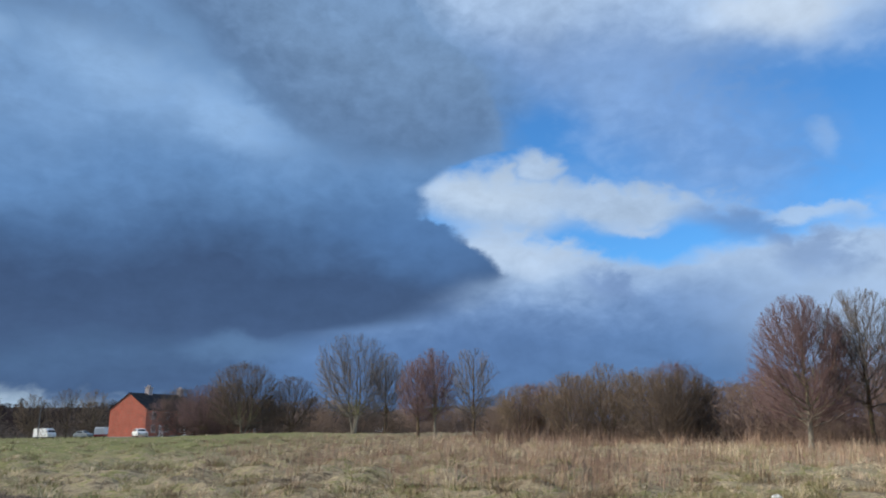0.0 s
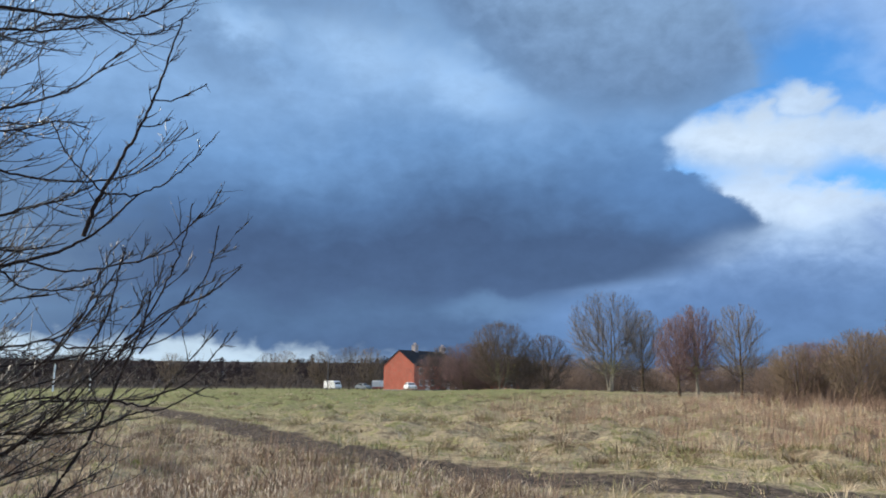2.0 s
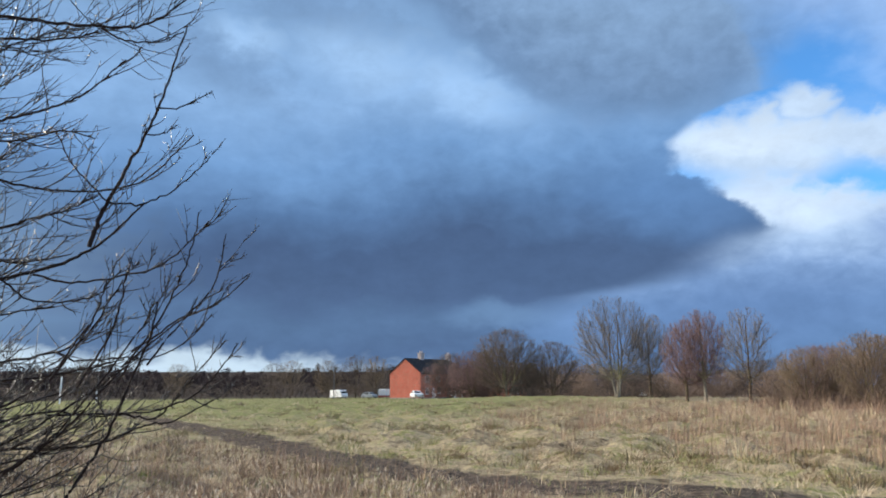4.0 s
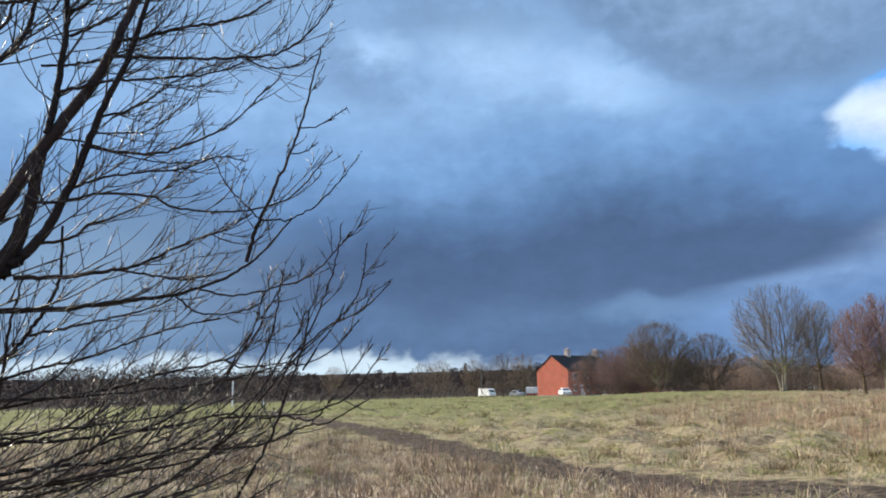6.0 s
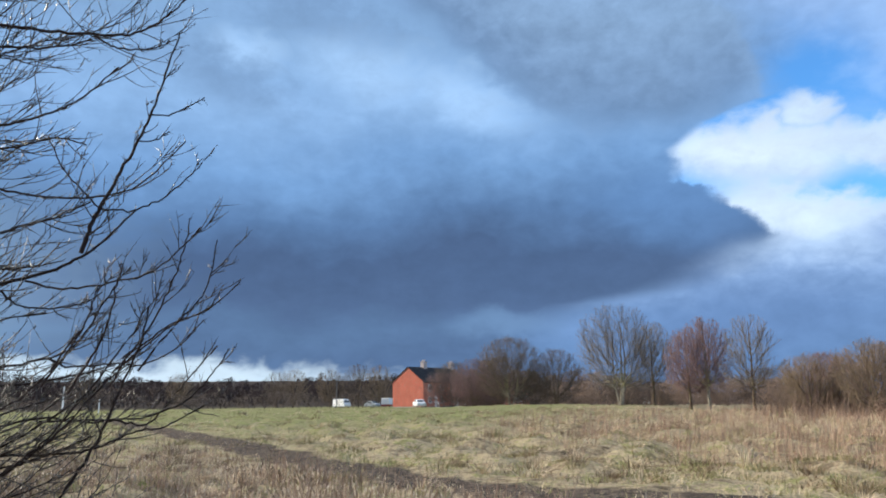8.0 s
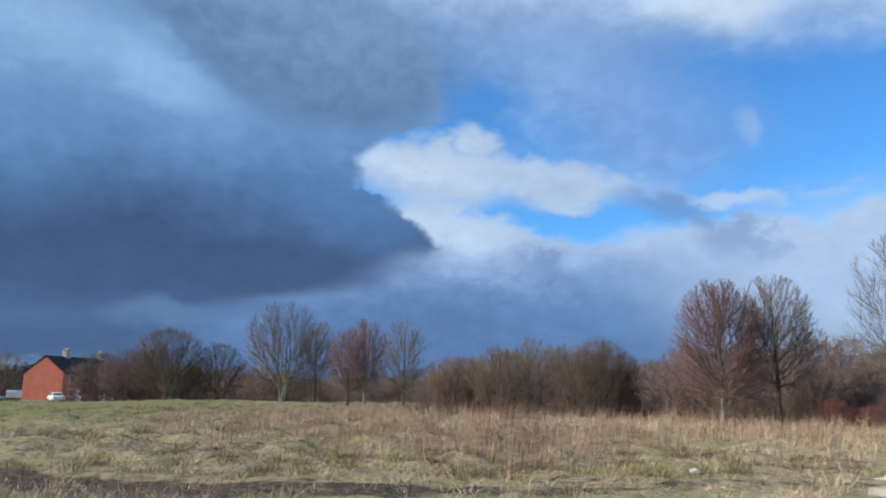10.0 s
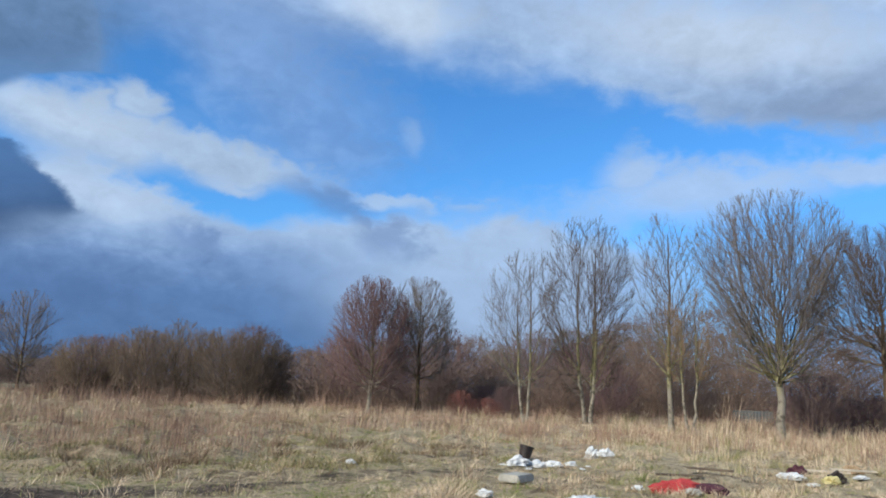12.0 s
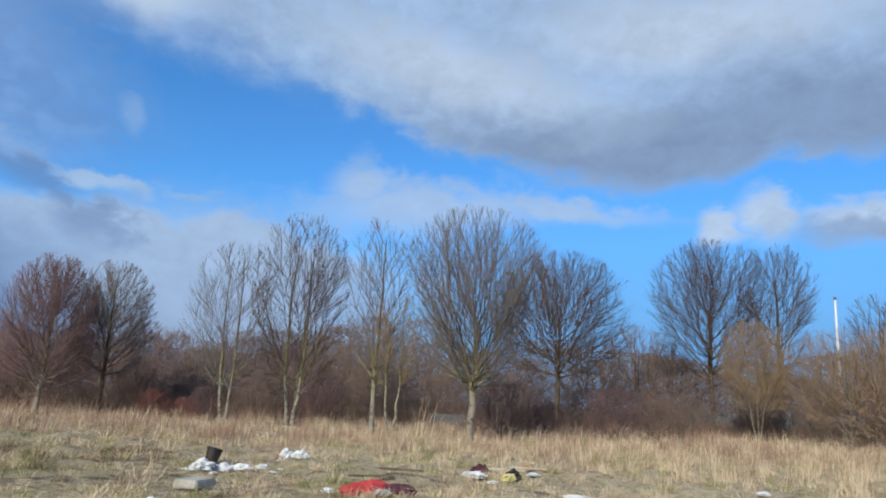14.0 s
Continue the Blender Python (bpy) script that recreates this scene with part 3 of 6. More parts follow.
        if flare:
            wood.add([start - Vector((0, 0, 0.25)), start + Vector((0, 0, 0.12)), start + Vector((0, 0, 0.4))], [rs * 1.6, rs * 1.2, rs * 0.94], 9)
        leaders.append((pts, rs))
    for i in range(limbs):
        u = 0.05 + 0.93 * ((i + rnd.random()) / limbs) ** 0.85
        a = i * 2.399963 + rnd.uniform(-0.3, 0.3)
        wing = rim(u, a) * rnd.uniform(0.72, 0.98)
        q = Vector((math.cos(a) * wing, math.sin(a) * wing, tall * (low + (1 - low) * u)))
        pts, rs = min(leaders, key=lambda m: (m[0][8].xy - q.xy).length * rnd.uniform(0.5, 2.0))
        lean = radians((spread * 1.3 * (1 - u) + 24 * u) * rnd.uniform(0.85, 1.15))
        f = min(max((q.z - wing / math.tan(lean)) / (lead * tall), fork / lead * rnd.uniform(0.97, 1.35)), 0.97)
        p, _ = along(pts, f)
        q.z = max(q.z, p.z + 0.3 * (q.xy - p.xy).length)
        ln = (q - p).length
        rl = max(rs * (1 - 0.93 * (f * lead) ** 0.75) * rnd.uniform(0.28, 0.42), 0.009 * thick)
        c = p.lerp(q, 0.5) + Vector((math.cos(a), math.sin(a), 0)) * 0.07 * ln - Vector((0, 0, 0.06 * ln))
        limb = [p * (1 - t) ** 2 + c * 2 * t * (1 - t) + q * t * t + Vector((rnd.gauss(0, 1), rnd.gauss(0, 1), rnd.gauss(0, 1))) * ln * 0.012 * (0 < t < 1) for t in [n / 8 for n in range(9)]]
        wood.add(limb, [rl * (1 - 0.85 * (n / 8) ** 0.7) + 0.002 * thick for n in range(9)], 5)
        count = max(6, int(ln / tall * 33 * dense))
        for j in range(count):
            g = 0.16 + 0.84 * (j + rnd.random()) / count
            s, sw = along(limb, min(g, 1.0))
            w = outward(turned(sw, radians(rnd.uniform(30, 62)), j * 2.4 + a), s, 0.45)
            bl = fit(s, w, (0.46 * ln * (1.2 - g) + 0.075 * tall) * rnd.uniform(0.75, 1.15), rnd.uniform(0.93, 1.04))
            br = stick(s, w, bl, 3, 0.12)
            rad = min(0.012 * thick, rl * 0.4 + 0.005 * thick)
            crown.add(br, [rad, rad * 0.8, rad * 0.6, rad * 0.35], 3)
            twigs(br, bl, max(4, int(bl / tall * 58 * dense)))
        tip = (limb[8] - limb[7]).normalized()
        crown.spike(limb[8], limb[8] + outward(tip, limb[8], 0.4) * fit(limb[8], tip, tall * rnd.uniform(0.06, 0.1), 1.08), 0.006 * thick)
        twigs(limb[4:7], ln * 0.3, int(4 * dense) + 1)


def bare_tree(X, d, tall, wide, label, twig, trunk, seed, girth=0.018, haze=0, **shape):
    """A leafless tree with its trunk and limbs as one part and its twigs as another."""
    rnd = random.Random(seed)
    wood, crown = Tubes(), Tubes()
    tree_tubes(rnd, wood, crown, tall, wide, r=tall * girth, **shape)
    ob = thing("tree", grounded(X, d), label, "tree", "bare trees round the field", turn=rnd.uniform(0, 360))
    low = shape.get("low", 0.2)
    for _ in range(haze):  # fine shoots all through the crown
        u, a = rnd.random(), rnd.uniform(0, 2 * math.pi)
        ring = wide / 2 * math.sqrt(max(0.0, 1 - (2 * u - 1) ** 2)) * rnd.random() ** 0.42
        p = Vector((math.cos(a) * ring, math.sin(a) * ring, tall * (low + (0.97 - low) * u)))
        way = (p - Vector((0, 0, tall * (low + 0.2)))).normalized() + Vector((rnd.gauss(0, 0.4), rnd.gauss(0, 0.4), rnd.gauss(0.25, 0.4)))
        q = p - way.normalized() * tall * rnd.uniform(0.03, 0.08)
        crown.spike(q, p, 0.0036 * shape.get("thick", 1.0))
    part("trunk", wood.mesh("trunk", trunk), ob)
    part("crown", crown.mesh("crown", twig), ob, "fine leafless twigs")
    return ob


SHRUBS = {}


def shrub(X, d, tall, wide, look_as, label, seed, group="leafless thicket behind the field"):
    """One bush; look_as names its colour. Bushes of one colour share three meshes."""
    mats = {"brown": M_TWIG, "red": M_TWIG_RED, "olive": M_TWIG_OLIVE, "tan": M_TWIG_TAN, "dark": M_TWIG_DARK, "pale": M_TWIG_PALE, "scarlet": M_SCARLET}
    key = (look_as, seed % 3)
    if key not in SHRUBS:
        r = random.Random(31 + seed % 3 * 7 + len(look_as))
        W, T = Tubes(), Tubes()
        tree_tubes(r, W, T, 5.0, 4.6, low=0.0, fork=0.03, lead=0.6, stems=4, limbs=17, peak=0.55, waist=0.7, spread=34, dense=0.55, thick=1.5, r=0.04, fan=0.3, flare=False)
        for _ in range(1700):  # tangle of shoots inside
            u, a, w = r.random() ** 0.8, r.uniform(0, 2 * math.pi), math.sqrt(r.random())
            w *= 2.3 * (0.75 + 0.25 * math.sin(3 * a + u * 4)) * math.sqrt(max(0.0, 1 - max(0, u - 0.4) ** 2 / 0.4))
            p = Vector((math.cos(a) * w, math.sin(a) * w, 4.7 * u))
            T.spike(p, p + Vector((r.gauss(0.3 * math.cos(a), 0.5), r.gauss(0.3 * math.sin(a), 0.5), r.gauss(0.7, 0.5))) * 0.45, 0.0085)
        SHRUBS[key] = W.mesh("wood", mats[look_as]), T.mesh("crown", mats[look_as])
    rnd = random.Random(seed * 13 + 5)
    ob = thing("shrub", grounded(X, d, 0.05), label, "bush", group, turn=rnd.uniform(0, 360))
    size = (wide / 4.6, wide / 4.6 * rnd.uniform(0.85, 1.15), tall / 5.0)
    part("wood", SHRUBS[key][0], ob).scale = size
    part("crown", SHRUBS[key][1], ob, "tangle of bare shoots").scale = size
    return ob

# ---- woods and trees ----
def clump(T, rnd, c, tall, wide, count, thin, fat):
    """One leafless crown in a crowd: a rounded haze of shoots over a few stems."""
    for _ in range(count):
        u = rnd.random() ** 0.75
        a = rnd.uniform(0, 2 * math.pi)
        w = wide * math.sqrt(max(0.0, 1 - (2 * u - 1) ** 2)) * math.sqrt(rnd.random())
        p = c + Vector((math.cos(a) * w, math.sin(a) * w, tall * 0.95 * u))
        way = Vector((math.cos(a) * w / wide * 0.9 + rnd.gauss(0, 0.6), math.sin(a) * w / wide * 0.9 + rnd.gauss(0, 0.6), 0.5)).normalized()
        T.spike(p - way * 0.3, p + way * tall * rnd.uniform(0.05, 0.14), rnd.uniform(thin, fat))
    for _ in range(5):
        a, w = rnd.uniform(0, 2 * math.pi), wide * rnd.uniform(0.3, 0.8)
        q = c + Vector((math.cos(a) * w, math.sin(a) * w, tall * rnd.uniform(0.5, 0.9)))
        T.add([c, c.lerp(q, 0.5) + Vector((0, 0, tall * 0.08)), q], [fat * 0.9, fat * 0.7, thin], 4)


def make_far_woods():
    """Dark woodland on the skyline behind the house: crowded bare crowns, far too many to count."""
    rnd = random.Random(3)
    T = Tubes()
    X = -88.0
    while X < -4:
        d = rnd.uniform(300, 430)
        rise = (12.2 + 2.0 * math.sin(X * 0.21) + 1.4 * math.sin(X * 0.83 + 1) + (3.0 if X < -52 else 0)) * rnd.uniform(0.7, 1.1)
        base = grounded(X, d)
        tall = rise * d / 400 - base.z
        wide = tall * rnd.uniform(0.4, 0.65)
        clump(T, rnd, base, tall, wide, 90, 0.09, 0.2)
        X += math.degrees(wide * rnd.uniform(0.18, 0.38) / d)
    X = -88.0
    while X < -4:  # undergrowth and smaller trees along the edge
        d = rnd.uniform(270, 300)
        base = grounded(X, d)
        tall = rnd.uniform(4.5, 7.5) - base.z
        clump(T, rnd, base, tall, tall * 0.6, 80, 0.09, 0.19)
        X += math.degrees(tall * rnd.uniform(0.16, 0.3) / d)
    tagged(new("far_woods", T.mesh("far_woods", M_WOODS)), "dark leafless woodland on a far rise", "woodland", kind="stuff")


def make_far_hedge():
    """Low brown hedges and scrub along the far side of the field."""
    rnd = random.Random(8)
    T = Tubes()
    X = -80.0
    while X < -2:
        d = rnd.uniform(165, 235)
        tall = (2.3 + 1.6 * noise.noise(Vector((X * 0.25, 0, 0))) + rnd.uniform(0, 1.8)) * (2.2 if rnd.random() < 0.07 else 1.25)
        clump(T, rnd, grounded(X, d), tall, tall * rnd.uniform(0.6, 1.0), 180, 0.025, 0.055)
        X += math.degrees(tall * rnd.uniform(0.25, 0.55) / d)
    tagged(new("far_hedge", T.mesh("far_hedge", M_HEDGE)), "low brown hedge along the far edge of the field", "hedge", kind="stuff")


def make_backing_woods():
    """Crowded leafless scrub and young woodland that closes the field behind the single trees."""
    rnd = random.Random(19)
    T = Tubes()
    stations = ((-19, 1.7), (-9, 2.0), (-6.5, 0.9), (4, 1.1), (7, 2.1), (12, 2.8), (19, 2.7), (22, 2.2), (26, 3.2), (36, 3.8), (42, 4.9), (48, 5.6), (54, 6.2), (60, 5.2), (66, 5.0), (70, 5.9), (73, 4.6), (76, 3.6), (80, 4.2), (84, 5.0), (98, 4.6))
    X = -19.0
    while X < 98:
        far = X < 5
        d = rnd.uniform(120, 135) if far else rnd.uniform(64, 84)
        E = float(np.interp(X, [s[0] for s in stations], [s[1] for s in stations])) * rnd.uniform(0.62, 1.12)
        tall = 1.65 + d * math.tan(radians(E))
        wide = tall * rnd.uniform(0.5, 0.75)
        c = grounded(X, d)
        tall -= c.z
        clump(T, rnd, c, tall, wide, int((130 + 56 * tall) * (1.0 if X < 42 else 2.0)), 0.018 if not far else 0.022, 0.036 if not far else 0.05)
        X += math.degrees(wide * rnd.uniform(0.28, 0.5) / d)
    X = 21.0
    while X < 98:  # lower brush in front
        d = rnd.uniform(45, 55)
        tall = 1.65 + d * math.tan(radians(rnd.uniform(1.4, 3.3)))
        c = grounded(X, d)
        wide = tall * rnd.uniform(0.55, 0.85)
        clump(T, rnd, c, tall - c.z, wide, 480, 0.011, 0.022)
        X += math.degrees(wide * rnd.uniform(0.35, 0.6) / d)
    tagged(new("scrub_woods", T.mesh("scrub_woods", M_TWIG_SCRUB)), "dense brown leafless scrub and young woodland closing the field", "woodland", kind="stuff")


make_far_woods()
make_far_hedge()
make_backing_woods()

# trees beyond the field, by the house
bare_tree(-15.2, 101, 10.1, 10.6, "brown rounded tree with sunlit trunk beside the brick house", M_TWIG_DARK, M_BARK_GREEN, 11, stems=3, fork=0.12, lead=0.75, low=0.06, peak=0.45, waist=0.6, limbs=30, dense=0.62, thick=2.5, haze=6000)
bare_tree(-11.6, 103, 8.4, 7.8, "brown dense tree with a low crown", M_TWIG_DARK, M_BARK, 12, stems=2, fork=0.12, low=0.03, peak=0.42, waist=0.6, limbs=24, dense=0.66, thick=2.4, haze=3600)
bare_tree(-18.0, 106, 7.4, 7.4, "low brown bare tree beside the house", M_TWIG_RED, M_BARK, 13, stems=2, fork=0.12, low=0.03, waist=0.6, limbs=24, dense=0.6, thick=2.3, haze=2800)
bare_tree(-6.8, 84, 11.7, 10.4, "tall pale bare tree with several stems", M_TWIG_PALE, M_BARK_GREEN, 14, stems=3, fork=0.16, lead=0.8, spread=42, low=0.1, peak=0.42, waist=0.45, limbs=32, dense=0.66, thick=2.3, haze=1000)
bare_tree(-4.3, 88, 10.0, 5.8, "slim pale bare tree", M_TWIG_PALE, M_BARK, 15, fork=0.2, spread=34, low=0.14, peak=0.5, waist=0.2, limbs=26, dense=0.8, thick=2.0, haze=400)
bare_tree(-1.7, 72, 7.8, 5.0, "purplish bare tree with a dense crown", M_TWIG_RED, M_BARK, 16, fork=0.18, spread=40, low=0.12, waist=0.45, limbs=28, dense=0.8, thick=1.9, haze=900)
bare_tree(-0.4, 71, 8.8, 5.4, "purplish bare tree with a pale trunk", M_TWIG_RED, M_BARK_GREEN, 17, fork=0.22, spread=38, low=0.16, waist=0.45, limbs=30, dense=0.8, thick=1.9, haze=1100)
bare_tree(2.7, 68, 8.5, 5.6, "slender pointed bare tree standing free", M_TWIG_PALE, M_BARK, 18, fork=0.2, spread=44, low=0.16, peak=0.4, waist=0.45, limbs=26, dense=0.7, thick=1.8)
for X, d, t, s in ((-29.4, 205, 9.5, 71), (-27.2, 200, 10.5, 72), (-25.6, 195, 10.0, 73), (-33.5, 230, 10.0, 74), (-32.2, 235, 11.0, 77), (-40.5, 240, 10.0, 75), (-47.0, 220, 10.0, 76)):
    bare_tree(X, d, t * 1.15, t * 0.95, "brown bare tree on the far side of the field", M_TWIG_OLIVE_DARK if s % 2 else M_TWIG_DARK, M_BARK, s, fork=0.15, low=0.06, waist=0.3, limbs=20, dense=0.55, thick=3.2, haze=1700)
# trees along the near edge of the field
bare_tree(27.2, 39, 7.6, 5.2, "reddish bare tree with a dense rounded crown", M_TWIG_RED, M_BARK_GREEN, 21, fork=0.14, spread=48, low=0.12, peak=0.34, waist=0.5, limbs=38, dense=0.95, thick=1.5, haze=2200)
bare_tree(31.0, 40, 7.7, 4.3, "grey-brown bare tree with a rounded crown", M_TWIG_PALE, M_BARK, 22, fork=0.2, spread=40, low=0.2, peak=0.5, waist=0.2, limbs=30, dense=0.95, thick=1.45, haze=800)
bare_tree(39.5, 34, 8.3, 4.7, "slim fan-shaped bare tree with twin lichen-green stems", M_TWIG_PALE, M_BARK_GREEN, 123, stems=2, fork=0.16, lead=0.9, spread=38, low=0.13, peak=0.5, waist=0.2, limbs=26, dense=0.7, thick=1.25, girth=0.015)
bare_tree(44.3, 35, 10.2, 4.9, "tall bare tree with several lichen-green stems", M_TWIG_DARK, M_BARK_GREEN, 24, stems=3, fork=0.12, lead=0.85, spread=36, low=0.13, peak=0.6, waist=0.35, limbs=36, dense=0.75, thick=1.35, girth=0.015)
bare_tree(50.4, 31.5, 9.5, 3.5, "narrow upright pale bare tree", M_TWIG_PALE, M_BARK_GREEN, 25, fork=0.22, lead=0.88, spread=28, low=0.22, peak=0.6, waist=0.25, limbs=26, dense=0.64, thick=1.15, girth=0.014)
bare_tree(51.8, 31.3, 6.2, 2.3, "small lichen-yellow bare tree", M_TWIG_OLIVE, M_BARK_GREEN, 26, stems=2, fork=0.28, lead=0.85, spread=30, low=0.26, peak=0.55, waist=0.3, limbs=20, dense=0.66, thick=1.2, girth=0.018)
bare_tree(57.8, 29.5, 9.7, 5.9, "broad rounded bare tree with pale trunk", M_TWIG_PALE, M_BARK_GREEN, 27, fork=0.19, lead=0.5, spread=38, low=0.16, peak=0.72, waist=0.22, limbs=48, dense=0.76, thick=1.2, girth=0.019, fan=0.3)
bare_tree(64.6, 44, 11.0, 8.6, "spreading bare oak with brown twigs", M_TWIG_DARK, M_BARK, 28, fork=0.3, lead=0.6, spread=60, low=0.28, peak=0.45, waist=0.35, limbs=40, dense=0.92, thick=1.4, fan=0.1, haze=600)
bare_tree(76.0, 52, 13.5, 8.2, "airy bare tree behind the scrub", M_TWIG_DARK, M_BARK, 29, fork=0.22, lead=0.6, spread=50, low=0.24, peak=0.55, waist=0.3, limbs=42, dense=0.9, thick=1.35, haze=400)
bare_tree(80.6, 52, 12.8, 5.4, "bare grey-brown tree behind the scrub", M_TWIG_DARK, M_BARK, 30, fork=0.28, lead=0.8, spread=46, low=0.26, peak=0.55, waist=0.3, limbs=34, dense=0.9, thick=1.35, haze=300)
for X, d, t, w, s in ((67.6, 58, 7.4, 5.6, 91), (70.8, 56, 8.0, 6.2, 92), (73.0, 58, 7.0, 5.4, 93), (55.0, 58, 7.6, 6.0, 94)):
    bare_tree(X, d, t, w, "brown bare tree in the woodland behind", M_TWIG_DARK if s % 2 else M_TWIG, M_BARK, s, stems=2, fork=0.15, lead=0.75, spread=44, low=0.06, waist=0.5, limbs=24, dense=0.7, thick=1.6, haze=1100)
bare_tree(86.9, 60, 10.6, 5.4, "dark bare tree among the scrub", M_TWIG_DARK, M_BARK, 34, fork=0.2, spread=44, low=0.25, limbs=22, dense=0.7, thick=1.6, haze=500)


def thicket(X0, X1, d, low, high, step, colours, label, seed, wide=1.0):
    rnd = random.Random(seed)
    X, k = X0, 0
    while X < X1:
        f = (X - X0) / (X1 - X0)
        t = (low + (high - low) * f) * rnd.uniform(0.8, 1.28)
        dd = d * rnd.uniform(0.95, 1.06)
        c = colours[rnd.randrange(len(colours))]
        shrub(X, dd, t, t * wide * rnd.uniform(1.05, 1.45), c, label, seed * 17 + k)
        X += math.degrees(step * rnd.uniform(1.0, 1.5) / d)
        k += 1


# bushes by the house and along the far edge
thicket(-20.6, -15.6, 116, 5.6, 6.9, 1.5, ("red", "dark"), "purplish bare bush in front of the brick house", 41)
thicket(-13.4, 4.5, 114, 4.6, 4.4, 4.0, ("brown", "dark"), "brown leafless bush along the far hedge", 42, 1.3)
thicket(4.6, 8.6, 60, 3.4, 4.0, 2.4, ("brown", "red"), "brown leafless bush at the rim of the field", 43)
for X, d, t, w, s in ((6.3, 55, 4.3, 4.4, 80), (10.2, 52, 5.0, 4.4, 81), (13.2, 53, 5.7, 4.8, 83), (16.3, 52, 5.3, 4.6, 84), (19.0, 50, 4.9, 4.3, 85)):
    dome = s == 85
    bare_tree(X, d, t, w, "dark dense rounded tree at the rim of the field" if dome else "low rounded brown tree at the rim of the field", M_TWIG_DARK if dome else M_TWIG_OLIVE_DARK, M_BARK, s, stems=1 + s % 2, fork=0.12, lead=0.7, spread=56, low=0.02, peak=0.5, waist=0.5, limbs=30, dense=0.85 if dome else 0.66, thick=1.3, girth=0.018, haze=3600 if dome else 1700, uneven=0.8 if dome else 1.7)
thicket(8.4, 20.5, 58, 4.7, 5.1, 2.6, ("brown", "red"), "brown leafless bush at the rim of the field", 45)
thicket(17.0, 19.6, 48, 3.6, 3.2, 1.8, ("dark", "brown"), "dark dense leafless bush", 46, 1.1)
thicket(20.2, 27.0, 56, 3.6, 5.0, 2.4, ("red", "brown", "dark"), "reddish leafless bush behind the trees", 47)
thicket(25.0, 52.0, 52, 4.6, 5.8, 2.2, ("brown", "brown", "red"), "brown leafless scrub behind the trees", 48)
thicket(28.0, 62.0, 44, 2.8, 3.0, 2.9, ("brown", "red", "brown"), "low brown leafless scrub behind the trees", 49)
shrub(34.5, 39.5, 1.35, 1.9, "scarlet", "low bush with bright red bare stems", 51)
shrub(36.6, 40.2, 1.15, 2.0, "scarlet", "low bush with bright red bare stems", 50)
thicket(36.2, 39.8, 41, 1.7, 1.5, 1.0, ("red", "scarlet", "brown", "red"), "low reddish bare bush beside the trees", 53, 0.9)
thicket(60.5, 76.0, 37, 2.2, 2.6, 2.0, ("red", "red", "brown", "red"), "low reddish leafless scrub", 52, 1.2)
thicket(74.0, 97.0, 44, 2.0, 2.2, 2.6, ("red", "red", "brown"), "low reddish leafless scrub", 54, 1.2)
thicket(88.8, 96.0, 38, 4.6, 5.2, 2.2, ("tan", "tan"), "tall tawny willow scrub with pale stems", 56, 1.0)
bare_tree(78.8, 40, 6.2, 3.9, "young multi-stemmed tawny willow with pale stems", M_TWIG_OLIVE, M_BARK_GREEN, 57, stems=4, fork=0.2, lead=0.85, spread=26, low=0.1, peak=0.6, waist=0.4, limbs=36, dense=0.9, girth=0.012, thick=1.1, haze=2200)
bare_tree(84.4, 38, 5.6, 5.4, "broad tawny willow bush with pale stems", M_TWIG_TAN, M_BARK_GREEN, 58, stems=5, fork=0.12, lead=0.85, spread=24, low=0.12, peak=0.65, waist=0.45, limbs=34, dense=0.7, girth=0.012, thick=1.0, haze=1500)

# ---- the house and what stands by it ----
def slab(name, lo, hi, material, parent, label="", bevel=0.0, taper=0.0):
    """A box with bevelled edges; taper draws its top in."""
    bm = bmesh.new()
    bmesh.ops.create_cube(bm, size=1)
    for v in bm.verts:
        v.co = Vector(((lo[i] + hi[i]) / 2 + v.co[i] * (hi[i] - lo[i]) for i in range(3)))
        if taper and v.co.z > (lo[2] + hi[2]) / 2:
            v.co.x = (lo[0] + hi[0]) / 2 + (v.co.x - (lo[0] + hi[0]) / 2) * (1 - taper)
            v.co.y = (lo[1] + hi[1]) / 2 + (v.co.y - (lo[1] + hi[1]) / 2) * (1 - taper)
    if bevel:
        bmesh.ops.bevel(bm, geom=bm.edges[:], offset=bevel, segments=2, affect="EDGES")
    me = bpy.data.meshes.new(name)
    bm.to_mesh(me)
    bm.free()
    me.materials.append(material)
    return part(name, me, parent, label)


def brick_build(N, pos):
    b = N.add("ShaderNodeTexBrick")
    sep = N.add("ShaderNodeSeparateXYZ")
    N.put(sep.inputs[0], pos)
    N.put(b.inputs["Vector"], N.vec(N.m("ADD", sep.outputs[0], sep.outputs[1]), sep.outputs[2]))
    b.inputs["Color1"].default_value, b.inputs["Color2"].default_value = (0.60, 0.175, 0.12, 1), (0.48, 0.13, 0.09, 1)
    b.inputs["Mortar"].default_value = (0.42, 0.24, 0.17, 1)
    b.inputs["Scale"].default_value, b.inputs["Mortar Size"].default_value = 1.0, 0.008
    b.inputs["Brick Width"].default_value, b.inputs["Row Height"].default_value = 0.225, 0.075
    n = N.noise(pos, 0.7, 5).outputs[0]
    t = N.m("MULTIPLY_ADD", n, 0.7, 0.65)
    return N.mix(1.0, b.outputs[0], N.vec(t, t, t), "MULTIPLY"), b.outputs[1]


